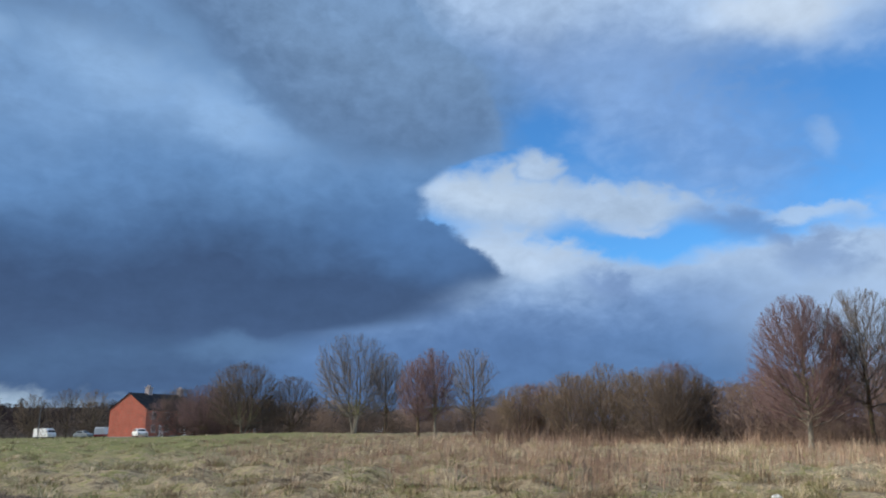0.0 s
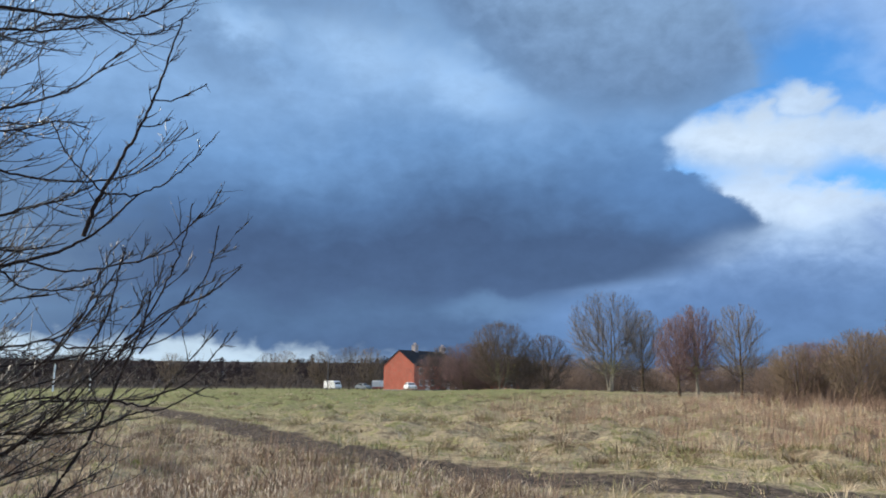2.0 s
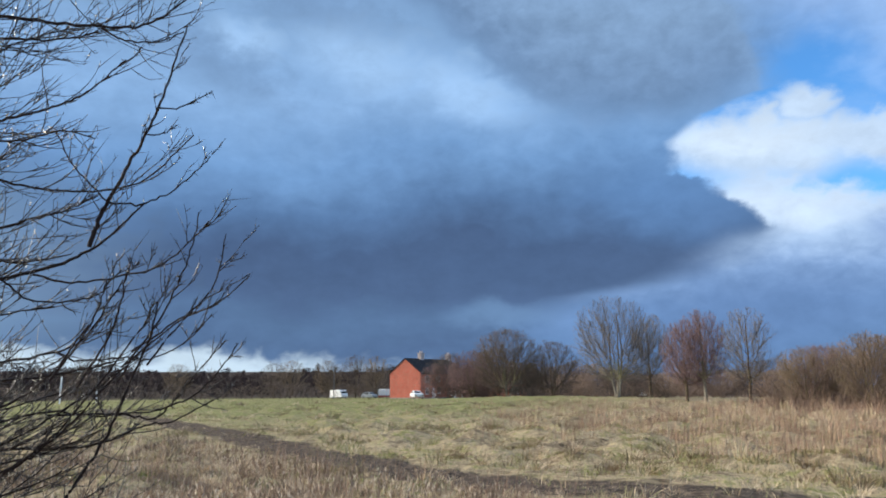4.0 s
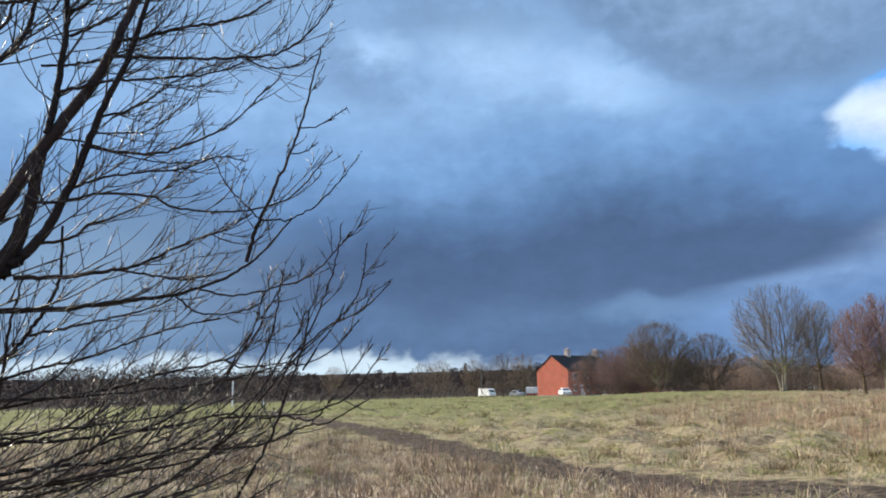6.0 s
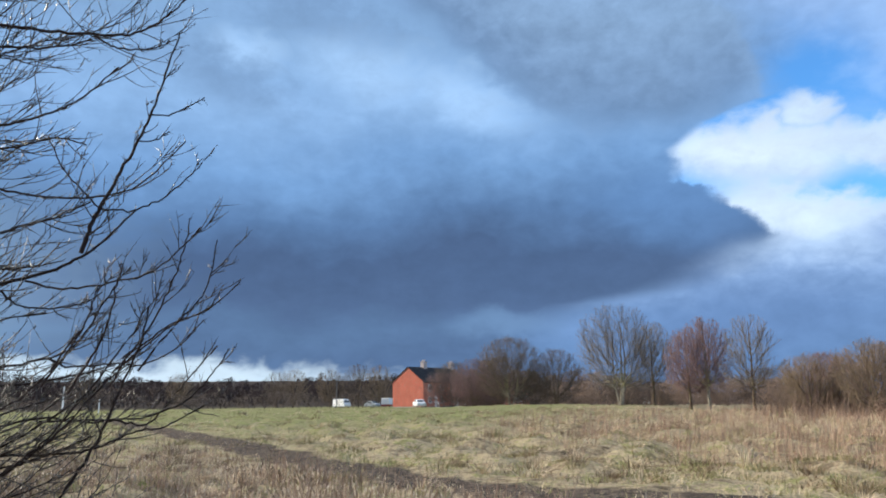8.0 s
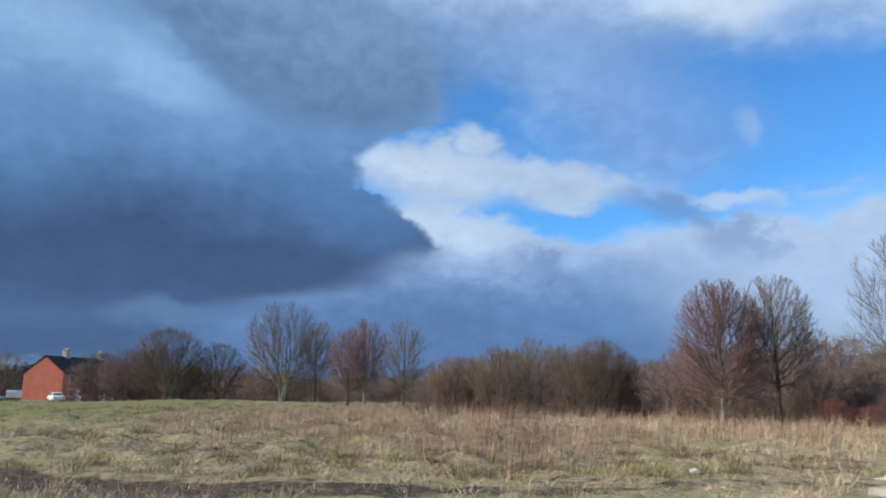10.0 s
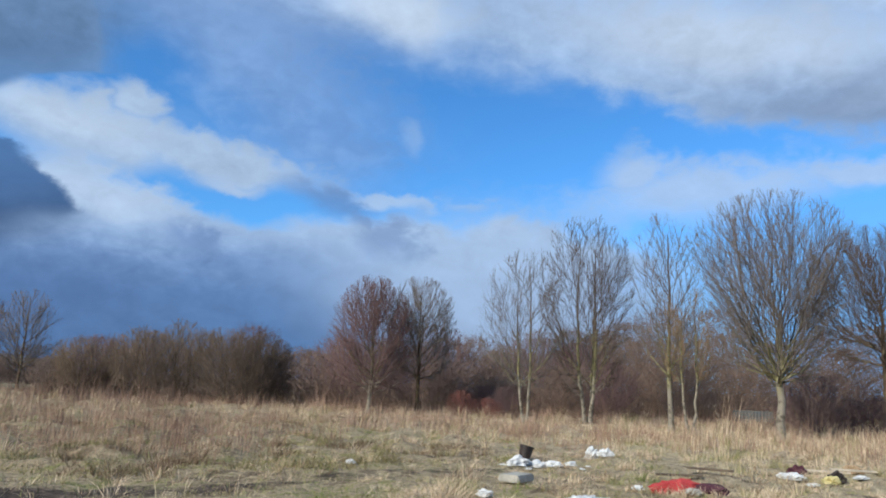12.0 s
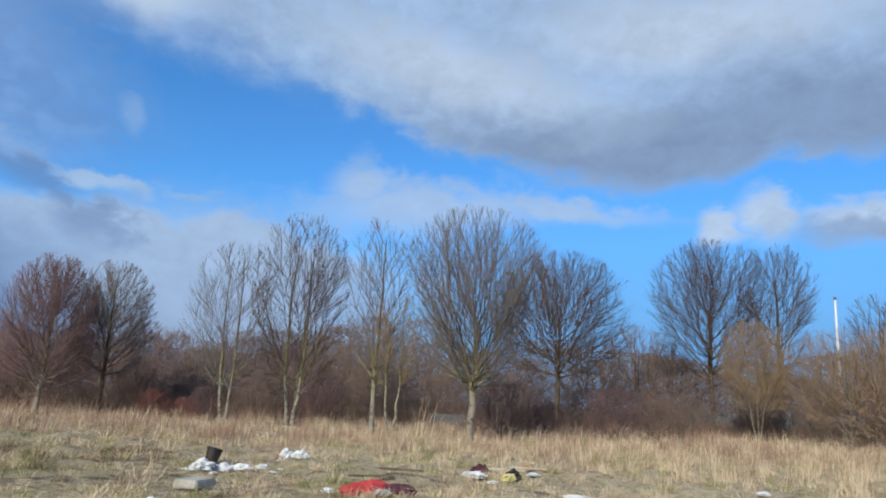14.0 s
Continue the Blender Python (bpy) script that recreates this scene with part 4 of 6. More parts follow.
M_BRICK = surface("red_brick", brick_build, 0.9, 0.2)
M_SLATE = mottled("slate", (0.02, 0.018, 0.02), (0.04, 0.035, 0.036), 1.2, 0.85, 0.2)
M_POTS = mottled("chimney_brick", (0.50, 0.43, 0.42), (0.40, 0.34, 0.33), 2.0)
M_WHITE = mottled("white_paint", (0.84, 0.84, 0.84), (0.8, 0.8, 0.81), 2.0, 0.45, 0.5)
M_CONCRETE = mottled("concrete", (0.42, 0.41, 0.39), (0.32, 0.31, 0.29), 2.0)
M_GLASS = mottled("dark_glass", (0.02, 0.025, 0.03), (0.03, 0.035, 0.04), 1.0, 0.08, 0.6)
M_TYRE = mottled("rubber", (0.02, 0.02, 0.02), (0.03, 0.03, 0.03), 3.0, 0.85, 0.2)
M_SILVER = mottled("grey_paint", (0.34, 0.37, 0.40), (0.28, 0.31, 0.34), 1.0, 0.3, 0.5, 0.3)
M_RED = mottled("red_paint", (0.36, 0.04, 0.035), (0.28, 0.035, 0.03), 1.0, 0.4, 0.5)
M_STEEL = mottled("galvanised", (0.17, 0.185, 0.20), (0.12, 0.13, 0.14), 1.5, 0.5, 0.5, 0.4)
M_SHEET = mottled("weathered_sheet", (0.085, 0.097, 0.105), (0.13, 0.12, 0.105), 0.9, 0.6, 0.75, 0.2)


def make_house(X, d, turn, W, L, EAVE, RIDGE, label, stacks, bays):
    """A plain brick house; stacks, bays: where its chimneys and its rows of windows stand along the ridge."""
    corner = grounded(X, d)
    ob = thing("house", corner + Vector((0, 0, -0.1)), label, "house", turn=turn)
    # local x runs from the near right corner to the left along the gable, y along the ridge
    t = 0.3

    def wall(name, pts, inward, label=""):
        bm = bmesh.new()
        a = [bm.verts.new(p) for p in pts]
        b = [bm.verts.new(Vector(p) + Vector(inward) * t) for p in pts]
        bm.faces.new(a), bm.faces.new(b[::-1])
        for i in range(len(a)):
            j = (i + 1) % len(a)
            bm.faces.new((a[j], a[i], b[i], b[j]))
        bmesh.ops.recalc_face_normals(bm, faces=bm.faces[:])
        me = bpy.data.meshes.new(name)
        bm.to_mesh(me), bm.free()
        me.materials.append(M_BRICK)
        return part(name, me, ob, label)

    gable = [(0, 0, 0), (-W, 0, 0), (-W, 0, EAVE), (-W / 2, 0, RIDGE), (0, 0, EAVE)]
    wall("wall", gable, (0, 1, 0), "sunlit plain red brick gable wall")
    wall("wall", [(x, L, z) for x, y, z in gable], (0, -1, 0))
    wall("wall", [(0, t, 0), (0, t, EAVE), (0, L - t, EAVE), (0, L - t, 0)], (-1, 0, 0), "shaded red brick front wall")
    wall("wall", [(-W, t, 0), (-W, t, EAVE), (-W, L - t, EAVE), (-W, L - t, 0)], (1, 0, 0))
    for side in (1, -1):
        bm = bmesh.new()
        x0, x1 = -W / 2, -W / 2 + side * (W / 2 + 0.3)
        z1 = EAVE - (RIDGE - EAVE) / (W / 2) * 0.3
        for dz in (0.02, 0.16):
            for x, y, z in ((x0, -0.12, RIDGE), (x1, -0.12, z1), (x1, L + 0.12, z1), (x0, L + 0.12, RIDGE)):
                bm.verts.new((x, y, z + dz))
        bm.verts.ensure_lookup_table()
        v = bm.verts
        for q in ((0, 1, 2, 3), (7, 6, 5, 4), (0, 4, 5, 1), (1, 5, 6, 2), (2, 6, 7, 3), (3, 7, 4, 0)):
            bm.faces.new([v[i] for i in q])
        bmesh.ops.recalc_face_normals(bm, faces=bm.faces[:])
        me = bpy.data.meshes.new("roof")
        bm.to_mesh(me), bm.free()
        me.materials.append(M_SLATE)
        part("roof", me, ob, "dark slate roof slope")
    for y in stacks:
        st = slab("chimney", (-W / 2 - 0.45, y - 0.55, RIDGE - 0.8), (-W / 2 + 0.45, y + 0.55, RIDGE + 1.15), M_POTS, ob, "brick chimney stack", 0.03)
        slab("cap", (-W / 2 - 0.52, y - 0.62, RIDGE + 1.15), (-W / 2 + 0.52, y + 0.62, RIDGE + 1.3), M_POTS, st, "", 0.03)
        for k in (-0.3, 0.3):
            slab("chimney_pot", (-W / 2 - 0.13, y + k - 0.13, RIDGE + 1.3), (-W / 2 + 0.13, y + k + 0.13, RIDGE + 1.7), M_POTS, st, "", 0.03, 0.15)
    for y in bays:
        for z in (0.9, 3.2):
            w = slab("window", (0.003, y - 0.6, z), (0.06, y + 0.6, z + 1.25), M_WHITE, ob, "white framed window", 0.01)
            slab("pane", (0.063, y - 0.5, z + 0.1), (0.075, y - 0.04, z + 1.15), M_GLASS, w)
            slab("pane", (0.063, y + 0.04, z + 0.1), (0.075, y + 0.5, z + 1.15), M_GLASS, w)
            slab("sill", (0.003, y - 0.7, z - 0.1), (0.14, y + 0.7, z - 0.005), M_CONCRETE, w)
    for y in [(p + q) / 2 for p, q in zip(bays[::2], bays[1::2])]:
        slab("door", (0.003, y - 0.45, 0.1), (0.07, y + 0.45, 2.1), M_WHITE, ob, "white front door", 0.01)
    slab("gutter", (0.3, -0.1, EAVE - 0.28), (0.42, L + 0.1, EAVE - 0.16), M_TYRE, ob, "black gutter", 0.02)
    slab("drainpipe", (0.05, L * 0.57, 0), (0.13, L * 0.57 + 0.1, EAVE - 0.2), M_TYRE, ob, "black drainpipe", 0.01)
    slab("plinth", (-W - 0.03, -0.03, -0.2), (0.03, L + 0.03, 0.22), M_CONCRETE, ob, "pale base course")


make_house(-22.1, 139, -15, 7.6, 15.6, 4.95, 7.75, "red brick semi-detached house with dark slate roof and two chimneys", (5.2, 14.8), (2.2, 6.0, 9.8, 13.4))
make_house(-15.0, 152, -8, 5.2, 9.0, 4.6, 6.3, "red brick house half hidden behind bare trees", (7.6,), (2.2, 6.4))


def wheel(parent, x, y, r=0.31):
    bm = bmesh.new()
    bmesh.ops.create_cone(bm, cap_ends=True, segments=20, radius1=r, radius2=r, depth=0.2, matrix=Matrix.Translation((x, y, r)) @ Matrix.Rotation(math.pi / 2, 4, "X"))
    bmesh.ops.bevel(bm, geom=[e for e in bm.edges if len(e.link_faces) == 2 and e.calc_face_angle(0) > 1], offset=0.04, segments=2, affect="EDGES")
    me = bpy.data.meshes.new("wheel")
    bm.to_mesh(me), bm.free()
    me.materials.append(M_TYRE)
    w = part("wheel", me, parent, "black rubber tyre")
    rim = bmesh.new()
    bmesh.ops.create_cone(rim, cap_ends=True, segments=16, radius1=r * 0.6, radius2=r * 0.5, depth=0.215, matrix=Matrix.Translation((x, y, r)) @ Matrix.Rotation(math.pi / 2, 4, "X"))
    me = bpy.data.meshes.new("rim")
    rim.to_mesh(me), rim.free()
    me.materials.append(M_SILVER)
    part("rim", me, w)


def profile(name, pts, half, material, parent, label="", tuck=0.0):
    """A body from its side outline (x, z), half its width to each side; tuck draws the upper part in."""
    top = max(z for _, z in pts)
    bm = bmesh.new()
    rows = []
    for s in (-1, 1):
        rows.append([bm.verts.new((x, s * half * (1 - tuck * max(0, z - 0.8) / top), z)) for x, z in pts])
    bm.faces.new(rows[0]), bm.faces.new(rows[1][::-1])
    for i in range(len(pts)):
        j = (i + 1) % len(pts)
        bm.faces.new((rows[0][j], rows[0][i], rows[1][i], rows[1][j]))
    bmesh.ops.recalc_face_normals(bm, faces=bm.faces[:])
    bmesh.ops.bevel(bm, geom=bm.edges[:], offset=0.05, segments=2, affect="EDGES")
    me = bpy.data.meshes.new(name)
    bm.to_mesh(me), bm.free()
    me.materials.append(material)
    return part(name, me, parent, label)


def make_car(X, d, turn, paint, label):
    ob = thing("car", grounded(X, d), label, "car", "parked vehicles by the house", turn=turn)
    profile("body", [(-2.05, 0.25), (2.0, 0.25), (2.1, 0.6), (1.95, 0.85), (1.0, 0.98), (-1.75, 1.0), (-2.1, 0.8)], 0.86, paint, ob)
    profile("cabin", [(-1.7, 0.95), (1.05, 0.95), (0.35, 1.42), (-1.15, 1.45)], 0.78, paint, ob, "", 0.35)
    profile("side_window", [(-1.45, 1.0), (0.75, 1.0), (0.25, 1.36), (-1.05, 1.38)], 0.772, M_GLASS, ob, "dark glass", 0.25)
    profile("windscreen", [(0.52, 1.0), (1.03, 1.0), (0.42, 1.38), (0.3, 1.38)], 0.70, M_GLASS, ob, "dark glass", 0.3)
    for x in (-1.3, 1.3):
        for y in (-0.78, 0.78):
            wheel(ob, x, y)
    for y in (-0.6, 0.6):
        slab("headlight", (2.0, y - 0.16, 0.6), (2.1, y + 0.16, 0.75), M_STEEL, ob, "", 0.02)


def make_van(X, d, turn, label, paint, lower):
    ob = thing("van", grounded(X, d), label, "van", "parked vehicles by the house", turn=turn)
    profile("body", [(-2.5, 0.35), (2.4, 0.35), (2.5, 0.8), (2.3, 1.15), (1.75, 1.9), (1.4, 2.05), (-2.4, 2.1), (-2.5, 1.9)], 0.95, paint, ob, "", 0.12)
    profile("lower_body", [(-2.52, 0.3), (2.42, 0.3), (2.5, 0.72), (-2.52, 0.72)], 0.965, lower, ob)
    profile("windscreen", [(1.85, 1.2), (2.29, 1.2), (1.78, 1.85), (1.62, 1.85)], 0.86, M_GLASS, ob, "dark glass", 0.1)
    profile("side_window", [(0.9, 1.25), (1.75, 1.25), (1.45, 1.8), (0.9, 1.8)], 0.94, M_GLASS, ob, "dark glass", 0.1)
    for x in (-1.6, 1.55):
        for y in (-0.85, 0.85):
            wheel(ob, x, y, 0.34)


make_van(-28.5, 178, -27, "white panel van parked at the far side of the field", M_WHITE, M_WHITE)
make_car(-26.1, 176, -22, M_SILVER, "silver-grey hatchback parked near the house")
make_van(-24.9, 168, 100, "white and red van parked beside the brick gable", M_WHITE, M_RED)
make_car(-22.4, 135, -55, M_WHITE, "white hatchback parked before the gable wall")
make_car(-4.9, 150, 95, M_WHITE, "white car glimpsed between bare trees")


def make_street_lamp():
    ob = thing("street_lamp", grounded(-28.9, 152), "thin grey street lamp by the far road", "street lamp")
    T = Tubes()
    T.add([Vector((0, 0, 0)), Vector((0, 0, 3)), Vector((0, 0, 6.0))], [0.1, 0.07, 0.05], 8)
    part("pole", T.mesh("pole", M_STEEL), ob)
    slab("lantern", (-0.1, -0.5, 5.95), (0.12, 0.1, 6.1), M_STEEL, ob, "", 0.03)


make_street_lamp()


def make_post(X, d, tall, name, label, group, r=0.09):
    ob = thing(name, grounded(X, d), label, "post", group)
    T = Tubes()
    T.add([Vector((0, 0, -0.2)), Vector((0, 0, tall * 0.96)), Vector((0, 0, tall))], [r, r * 0.95, r * 0.6], 8)
    part("shaft", T.mesh("shaft", M_WHITE), ob)


for X in (-20.9, -19.6, -18.8):
    make_post(X, 131, 0.95, "bollard", "white bollard on the grass by the house", "bollards by the house", 0.14)
for X, tall, r in ((-48.2, 3.0, 0.09), (-45.9, 1.6, 0.06)):
    make_post(X, 92, tall, "marker_post", "slim white marker post in the field", "white marker posts", r)


def make_mast():
    ob = thing("chimney_mast", grounded(84.8, 300), "slim white industrial chimney with grey rim far behind trees", "chimney")
    T = Tubes()
    T.add([Vector((0, 0, 0)), Vector((0, 0, 25)), Vector((0, 0, 48.5))], [0.55, 0.48, 0.42], 16)
    part("shaft", T.mesh("shaft", M_WHITE), ob)
    T = Tubes()
    T.add([Vector((0, 0, 48.5)), Vector((0, 0, 49.6))], [0.5, 0.5], 16)
    part("rim", T.mesh("rim", M_STEEL), ob, "grey rim")
    T = Tubes()
    T.add([Vector((-16.0 + 4 * k, 1.5 - 0.4 * k, 34.0 - 0.6 * math.sin(math.pi * k / 4))) for k in range(5)], [0.1] * 5, 5)
    part("stay_cable", T.mesh("stay_cable", M_TYRE), ob, "thin dark cable")


make_mast()


def make_fence(X0, X1, d, tall, lift):
    """A run of grey metal sheet fence seen through the scrub."""
    a, b = grounded(X0, d), grounded(X1, d)
    ln = (b - a).length
    ob = thing("metal_fence", a, "grey galvanised sheet fence behind the scrub", "fence", "sheet fences behind the scrub", turn=math.degrees(math.atan2(b.y - a.y, b.x - a.x)))
    n = int(ln / 1.2) + 1
    for i in range(n):
        me = bpy.data.meshes.new("panel")
        bm = bmesh.new()
        prev = None
        for k in range(13):
            x = (i + k / 12) * ln / n - 0.01
            y = 0.02 * (k % 2)
            row = [bm.verts.new((x, y + o, z)) for o, z in ((0, lift), (0, lift + tall), (0.006, lift + tall), (0.006, lift))]
            if prev:
                for j in range(4):
                    bm.faces.new((prev[j], prev[(j + 1) % 4], row[(j + 1) % 4], row[j]))
            prev = row
        bm.to_mesh(me), bm.free()
        me.materials.append(M_SHEET)
        part("panel", me, ob)
        slab("fence_post", (i * ln / n - 0.04, 0.03, 0), (i * ln / n + 0.04, 0.11, lift + tall - 0.04), M_SHEET, ob)


make_fence(54.9, 57.6, 43.0, 0.6, 0.3)
make_fence(73.0, 83.0, 47, 0.7, 0.7)

# ---- rubbish on the grass ----
def crumpled(name, size, material, parent, seed, place=(0, 0, 0), rough=0.5, label="", cuts=4):
    """A crumpled bag, cloth or lump: a rounded mass folded by noise and flat underneath."""
    bm = bmesh.new()
    bmesh.ops.create_icosphere(bm, subdivisions=cuts, radius=1)
    for v in bm.verts:
        q = v.co.copy()
        n = noise.fractal(q * 1.7 + Vector((seed * 7.3, seed * 3.1, 0)), 0.8, 2.2, 4) - 0.55 * abs(noise.noise(q * 4.1 + Vector((seed, 0, 0)))) - 0.3 * abs(noise.noise(q * 9.0))
        v.co = q * (1 + rough * n)
        v.co.z = max(v.co.z, -0.35)
        v.co = Vector((place[i] + v.co[i] * size[i] / 2 for i in range(3)))
        v.co.z += 0.17 * size[2]
    me = bpy.data.meshes.new(name)
    bm.to_mesh(me), bm.free()
    me.materials.append(material)
    return part(name, me, parent, label)


M_PLASTIC = mottled("white_plastic", (0.80, 0.80, 0.79), (0.62, 0.62, 0.61), 6.0, 0.4, 0.5)
M_RAG_RED = mottled("red_cloth", (0.50, 0.07, 0.07), (0.37, 0.05, 0.05), 6.0, 0.9, 0.1)
M_RAG_DARK = mottled("plum_cloth", (0.075, 0.03, 0.045), (0.13, 0.06, 0.07), 6.0, 0.9, 0.1)
M_TUB = mottled("black_plastic", (0.022, 0.016, 0.014), (0.045, 0.03, 0.025), 4.0, 0.5, 0.4)
M_STONE = mottled("grey_slab", (0.48, 0.45, 0.39), (0.36, 0.34, 0.29), 5.0)
M_YELLOW = mottled("yellow_foam", (0.70, 0.62, 0.30), (0.60, 0.52, 0.25), 6.0)
M_CARD = mottled("cardboard", (0.42, 0.30, 0.18), (0.34, 0.24, 0.14), 5.0)
M_PLANK = mottled("wet_plank", (0.11, 0.08, 0.06), (0.18, 0.14, 0.10), 5.0)
M_PALE_PLANK = mottled("pale_plank", (0.62, 0.54, 0.43), (0.48, 0.41, 0.32), 5.0)
RUB = "fly-tipped rubbish on the field"


def bag(X, d, size, seed, label, material=None, lumps=1, name="plastic_bag", category="litter"):
    ob = thing(name, grounded(X, d, -0.03), label, category, RUB, turn=seed * 41 % 360)
    rnd = random.Random(seed)
    for i in range(lumps):
        o = (0, 0, 0) if i == 0 else (rnd.uniform(-0.5, 0.5) * size[0], rnd.uniform(-0.4, 0.4) * size[1], 0)
        k = 1 if i == 0 else rnd.uniform(0.45, 0.75)
        crumpled("bulge" if i else "bag", [s * k for s in size], material or M_PLASTIC, ob, seed + i * 3, o)
    return ob


def make_tub():
    ob = thing("tub", grounded(39.0, 17.4, -0.05), "black plastic tub standing tilted in the grass", "tub", RUB)
    bm = bmesh.new()
    rows = []
    for r, z in ((0.13, 0.0), (0.15, 0.02), (0.185, 0.33), (0.205, 0.335), (0.205, 0.375), (0.18, 0.375), (0.14, 0.05), (0.0, 0.04)):
        rows.append([bm.verts.new((r * math.cos(a), r * math.sin(a), z)) for a in np.linspace(0, 2 * math.pi, 24, endpoint=False)] if r else [bm.verts.new((0, 0, z))])
    for a, b in zip(rows, rows[1:]):
        for i in range(24):
            j = (i + 1) % 24
            bm.faces.new((a[i], a[j], b[j], b[i]) if len(b) > 1 else (a[i], a[j], b[0]))
    bm.faces.new(rows[0][::-1])
    bmesh.ops.rotate(bm, verts=bm.verts, matrix=Matrix.Rotation(radians(17), 3, "Y"))
    for v in bm.verts:
        v.co *= 0.86
    me = bpy.data.meshes.new("bucket")
    bm.to_mesh(me), bm.free()
    me.materials.append(M_TUB)
    part("bucket", me, ob)


make_tub()
bag(38.6, 16.7, (0.45, 0.4, 0.3), 1, "crumpled white plastic bag beside the black tub", lumps=3)
bag(40.0, 16.9, (0.42, 0.35, 0.22), 2, "white torn plastic bag in the grass", lumps=3)
bag(41.3, 16.6, (0.4, 0.3, 0.18), 3, "flattened white plastic bag", lumps=2)
bag(42.6, 16.8, (0.26, 0.2, 0.14), 4, "small scrap of white plastic")
bag(44.2, 18.5, (0.34, 0.3, 0.42), 5, "upright crumpled white plastic bag", lumps=2)
bag(45.2, 18.0, (0.4, 0.32, 0.26), 6, "slumped white plastic bag", lumps=2)
for k, (X, d, w) in enumerate(((37.4, 16.9, 0.22), (39.3, 16.2, 0.2), (40.6, 17.3, 0.3), (43.4, 16.5, 0.16), (43.9, 17.0, 0.12), (59.4, 16.8, 0.3), (62.4, 17.8, 0.34))):
    bag(X, d, (w, w * 0.7, w * 0.28), 30 + k, "torn scrap of white plastic film in the grass", lumps=2, name="plastic_scrap")
bag(35.6, 12.1, (0.28, 0.24, 0.16), 7, "white plastic scrap sunk in the grass")
bag(25.5, 15.6, (0.2, 0.15, 0.12), 8, "small white scrap in the field")
bag(43.0, 11.6, (0.75, 0.4, 0.12), 9, "flat white plastic sheet in the grass", lumps=3, name="plastic_sheet")
bag(47.3, 13.2, (0.24, 0.2, 0.1), 10, "small white scrap beside the red cloth")
bag(58.0, 17.3, (0.62, 0.45, 0.2), 11, "flattened white plastic bag in the grass", lumps=3)
bag(58.5, 18.2, (0.4, 0.34, 0.3), 12, "dark lump of sodden cloth", M_RAG_DARK, 1, "rag_heap")
bag(60.5, 17.0, (0.36, 0.28, 0.24), 13, "pale yellow block of torn foam", M_YELLOW, 1, "foam_block")
bag(60.9, 17.4, (0.36, 0.3, 0.3), 18, "dark green crumpled bag beside the foam", M_TUB, 1, "rubbish_bag")
bag(61.9, 19.4, (0.4, 0.34, 0.3), 15, "rounded tan cardboard lump", M_CARD, 1, "cardboard_box")
bag(65.4, 14.5, (0.7, 0.4, 0.12), 16, "flat white plastic sheet in dry grass", lumps=3, name="plastic_sheet")
bag(78.0, 17.5, (0.3, 0.25, 0.1), 17, "small white scrap in dry grass")


def make_cloths():
    ob = thing("red_blanket", grounded(50.4, 13.3, -0.03), "crumpled red blanket heap thrown on the grass", "blanket", RUB, turn=-50)
    crumpled("fold", (0.9, 0.62, 0.36), M_RAG_RED, ob, 21, rough=0.28)
    crumpled("fold", (0.5, 0.4, 0.28), M_RAG_RED, ob, 22, (-0.28, -0.1, 0), 0.25)
    ob = thing("plum_blanket", grounded(52.5, 13.0, -0.03), "dark plum blanket crumpled beside the red one", "blanket", RUB, turn=-50)
    crumpled("fold", (0.6, 0.45, 0.22), M_RAG_DARK, ob, 23, rough=0.3)
    crumpled("fold", (0.3, 0.26, 0.14), M_STONE, ob, 24, (-0.3, -0.28, 0), 0.25, "muddy corner")


make_cloths()


def make_slab():
    ob = thing("paving_slab", grounded(38.2, 13.6, -0.1), "grey broken paving slab lying in the grass", "slab", RUB, turn=20)
    slab("stone", (-0.3, -0.22, -0.06), (0.3, 0.22, 0.07), M_STONE, ob, "", 0.02, 0.05)


make_slab()
for X, d, turn, wet in ((50.4, 15.4, -35, True), (52.6, 16.0, -62, True), (60.4, 18.6, -58, False), (61.9, 18.2, -50, False)):
    ob = thing("plank", grounded(X, d, -0.08), "dark wet plank lying in the grass" if wet else "pale weathered plank lying in the grass", "plank", RUB, turn=turn)
    slab("board", (-0.45, -0.06, 0), (0.45, 0.06, 0.04), M_PLANK if wet else M_PALE_PLANK, ob, "", 0.006)


# ---- the near tree ----
def Q(X, E, d):
    """The place at d metres, X degrees to the right and E degrees above eye height."""
    p = P(X, d)
    p.z = 1.65 + d * math.tan(radians(E))
    return p


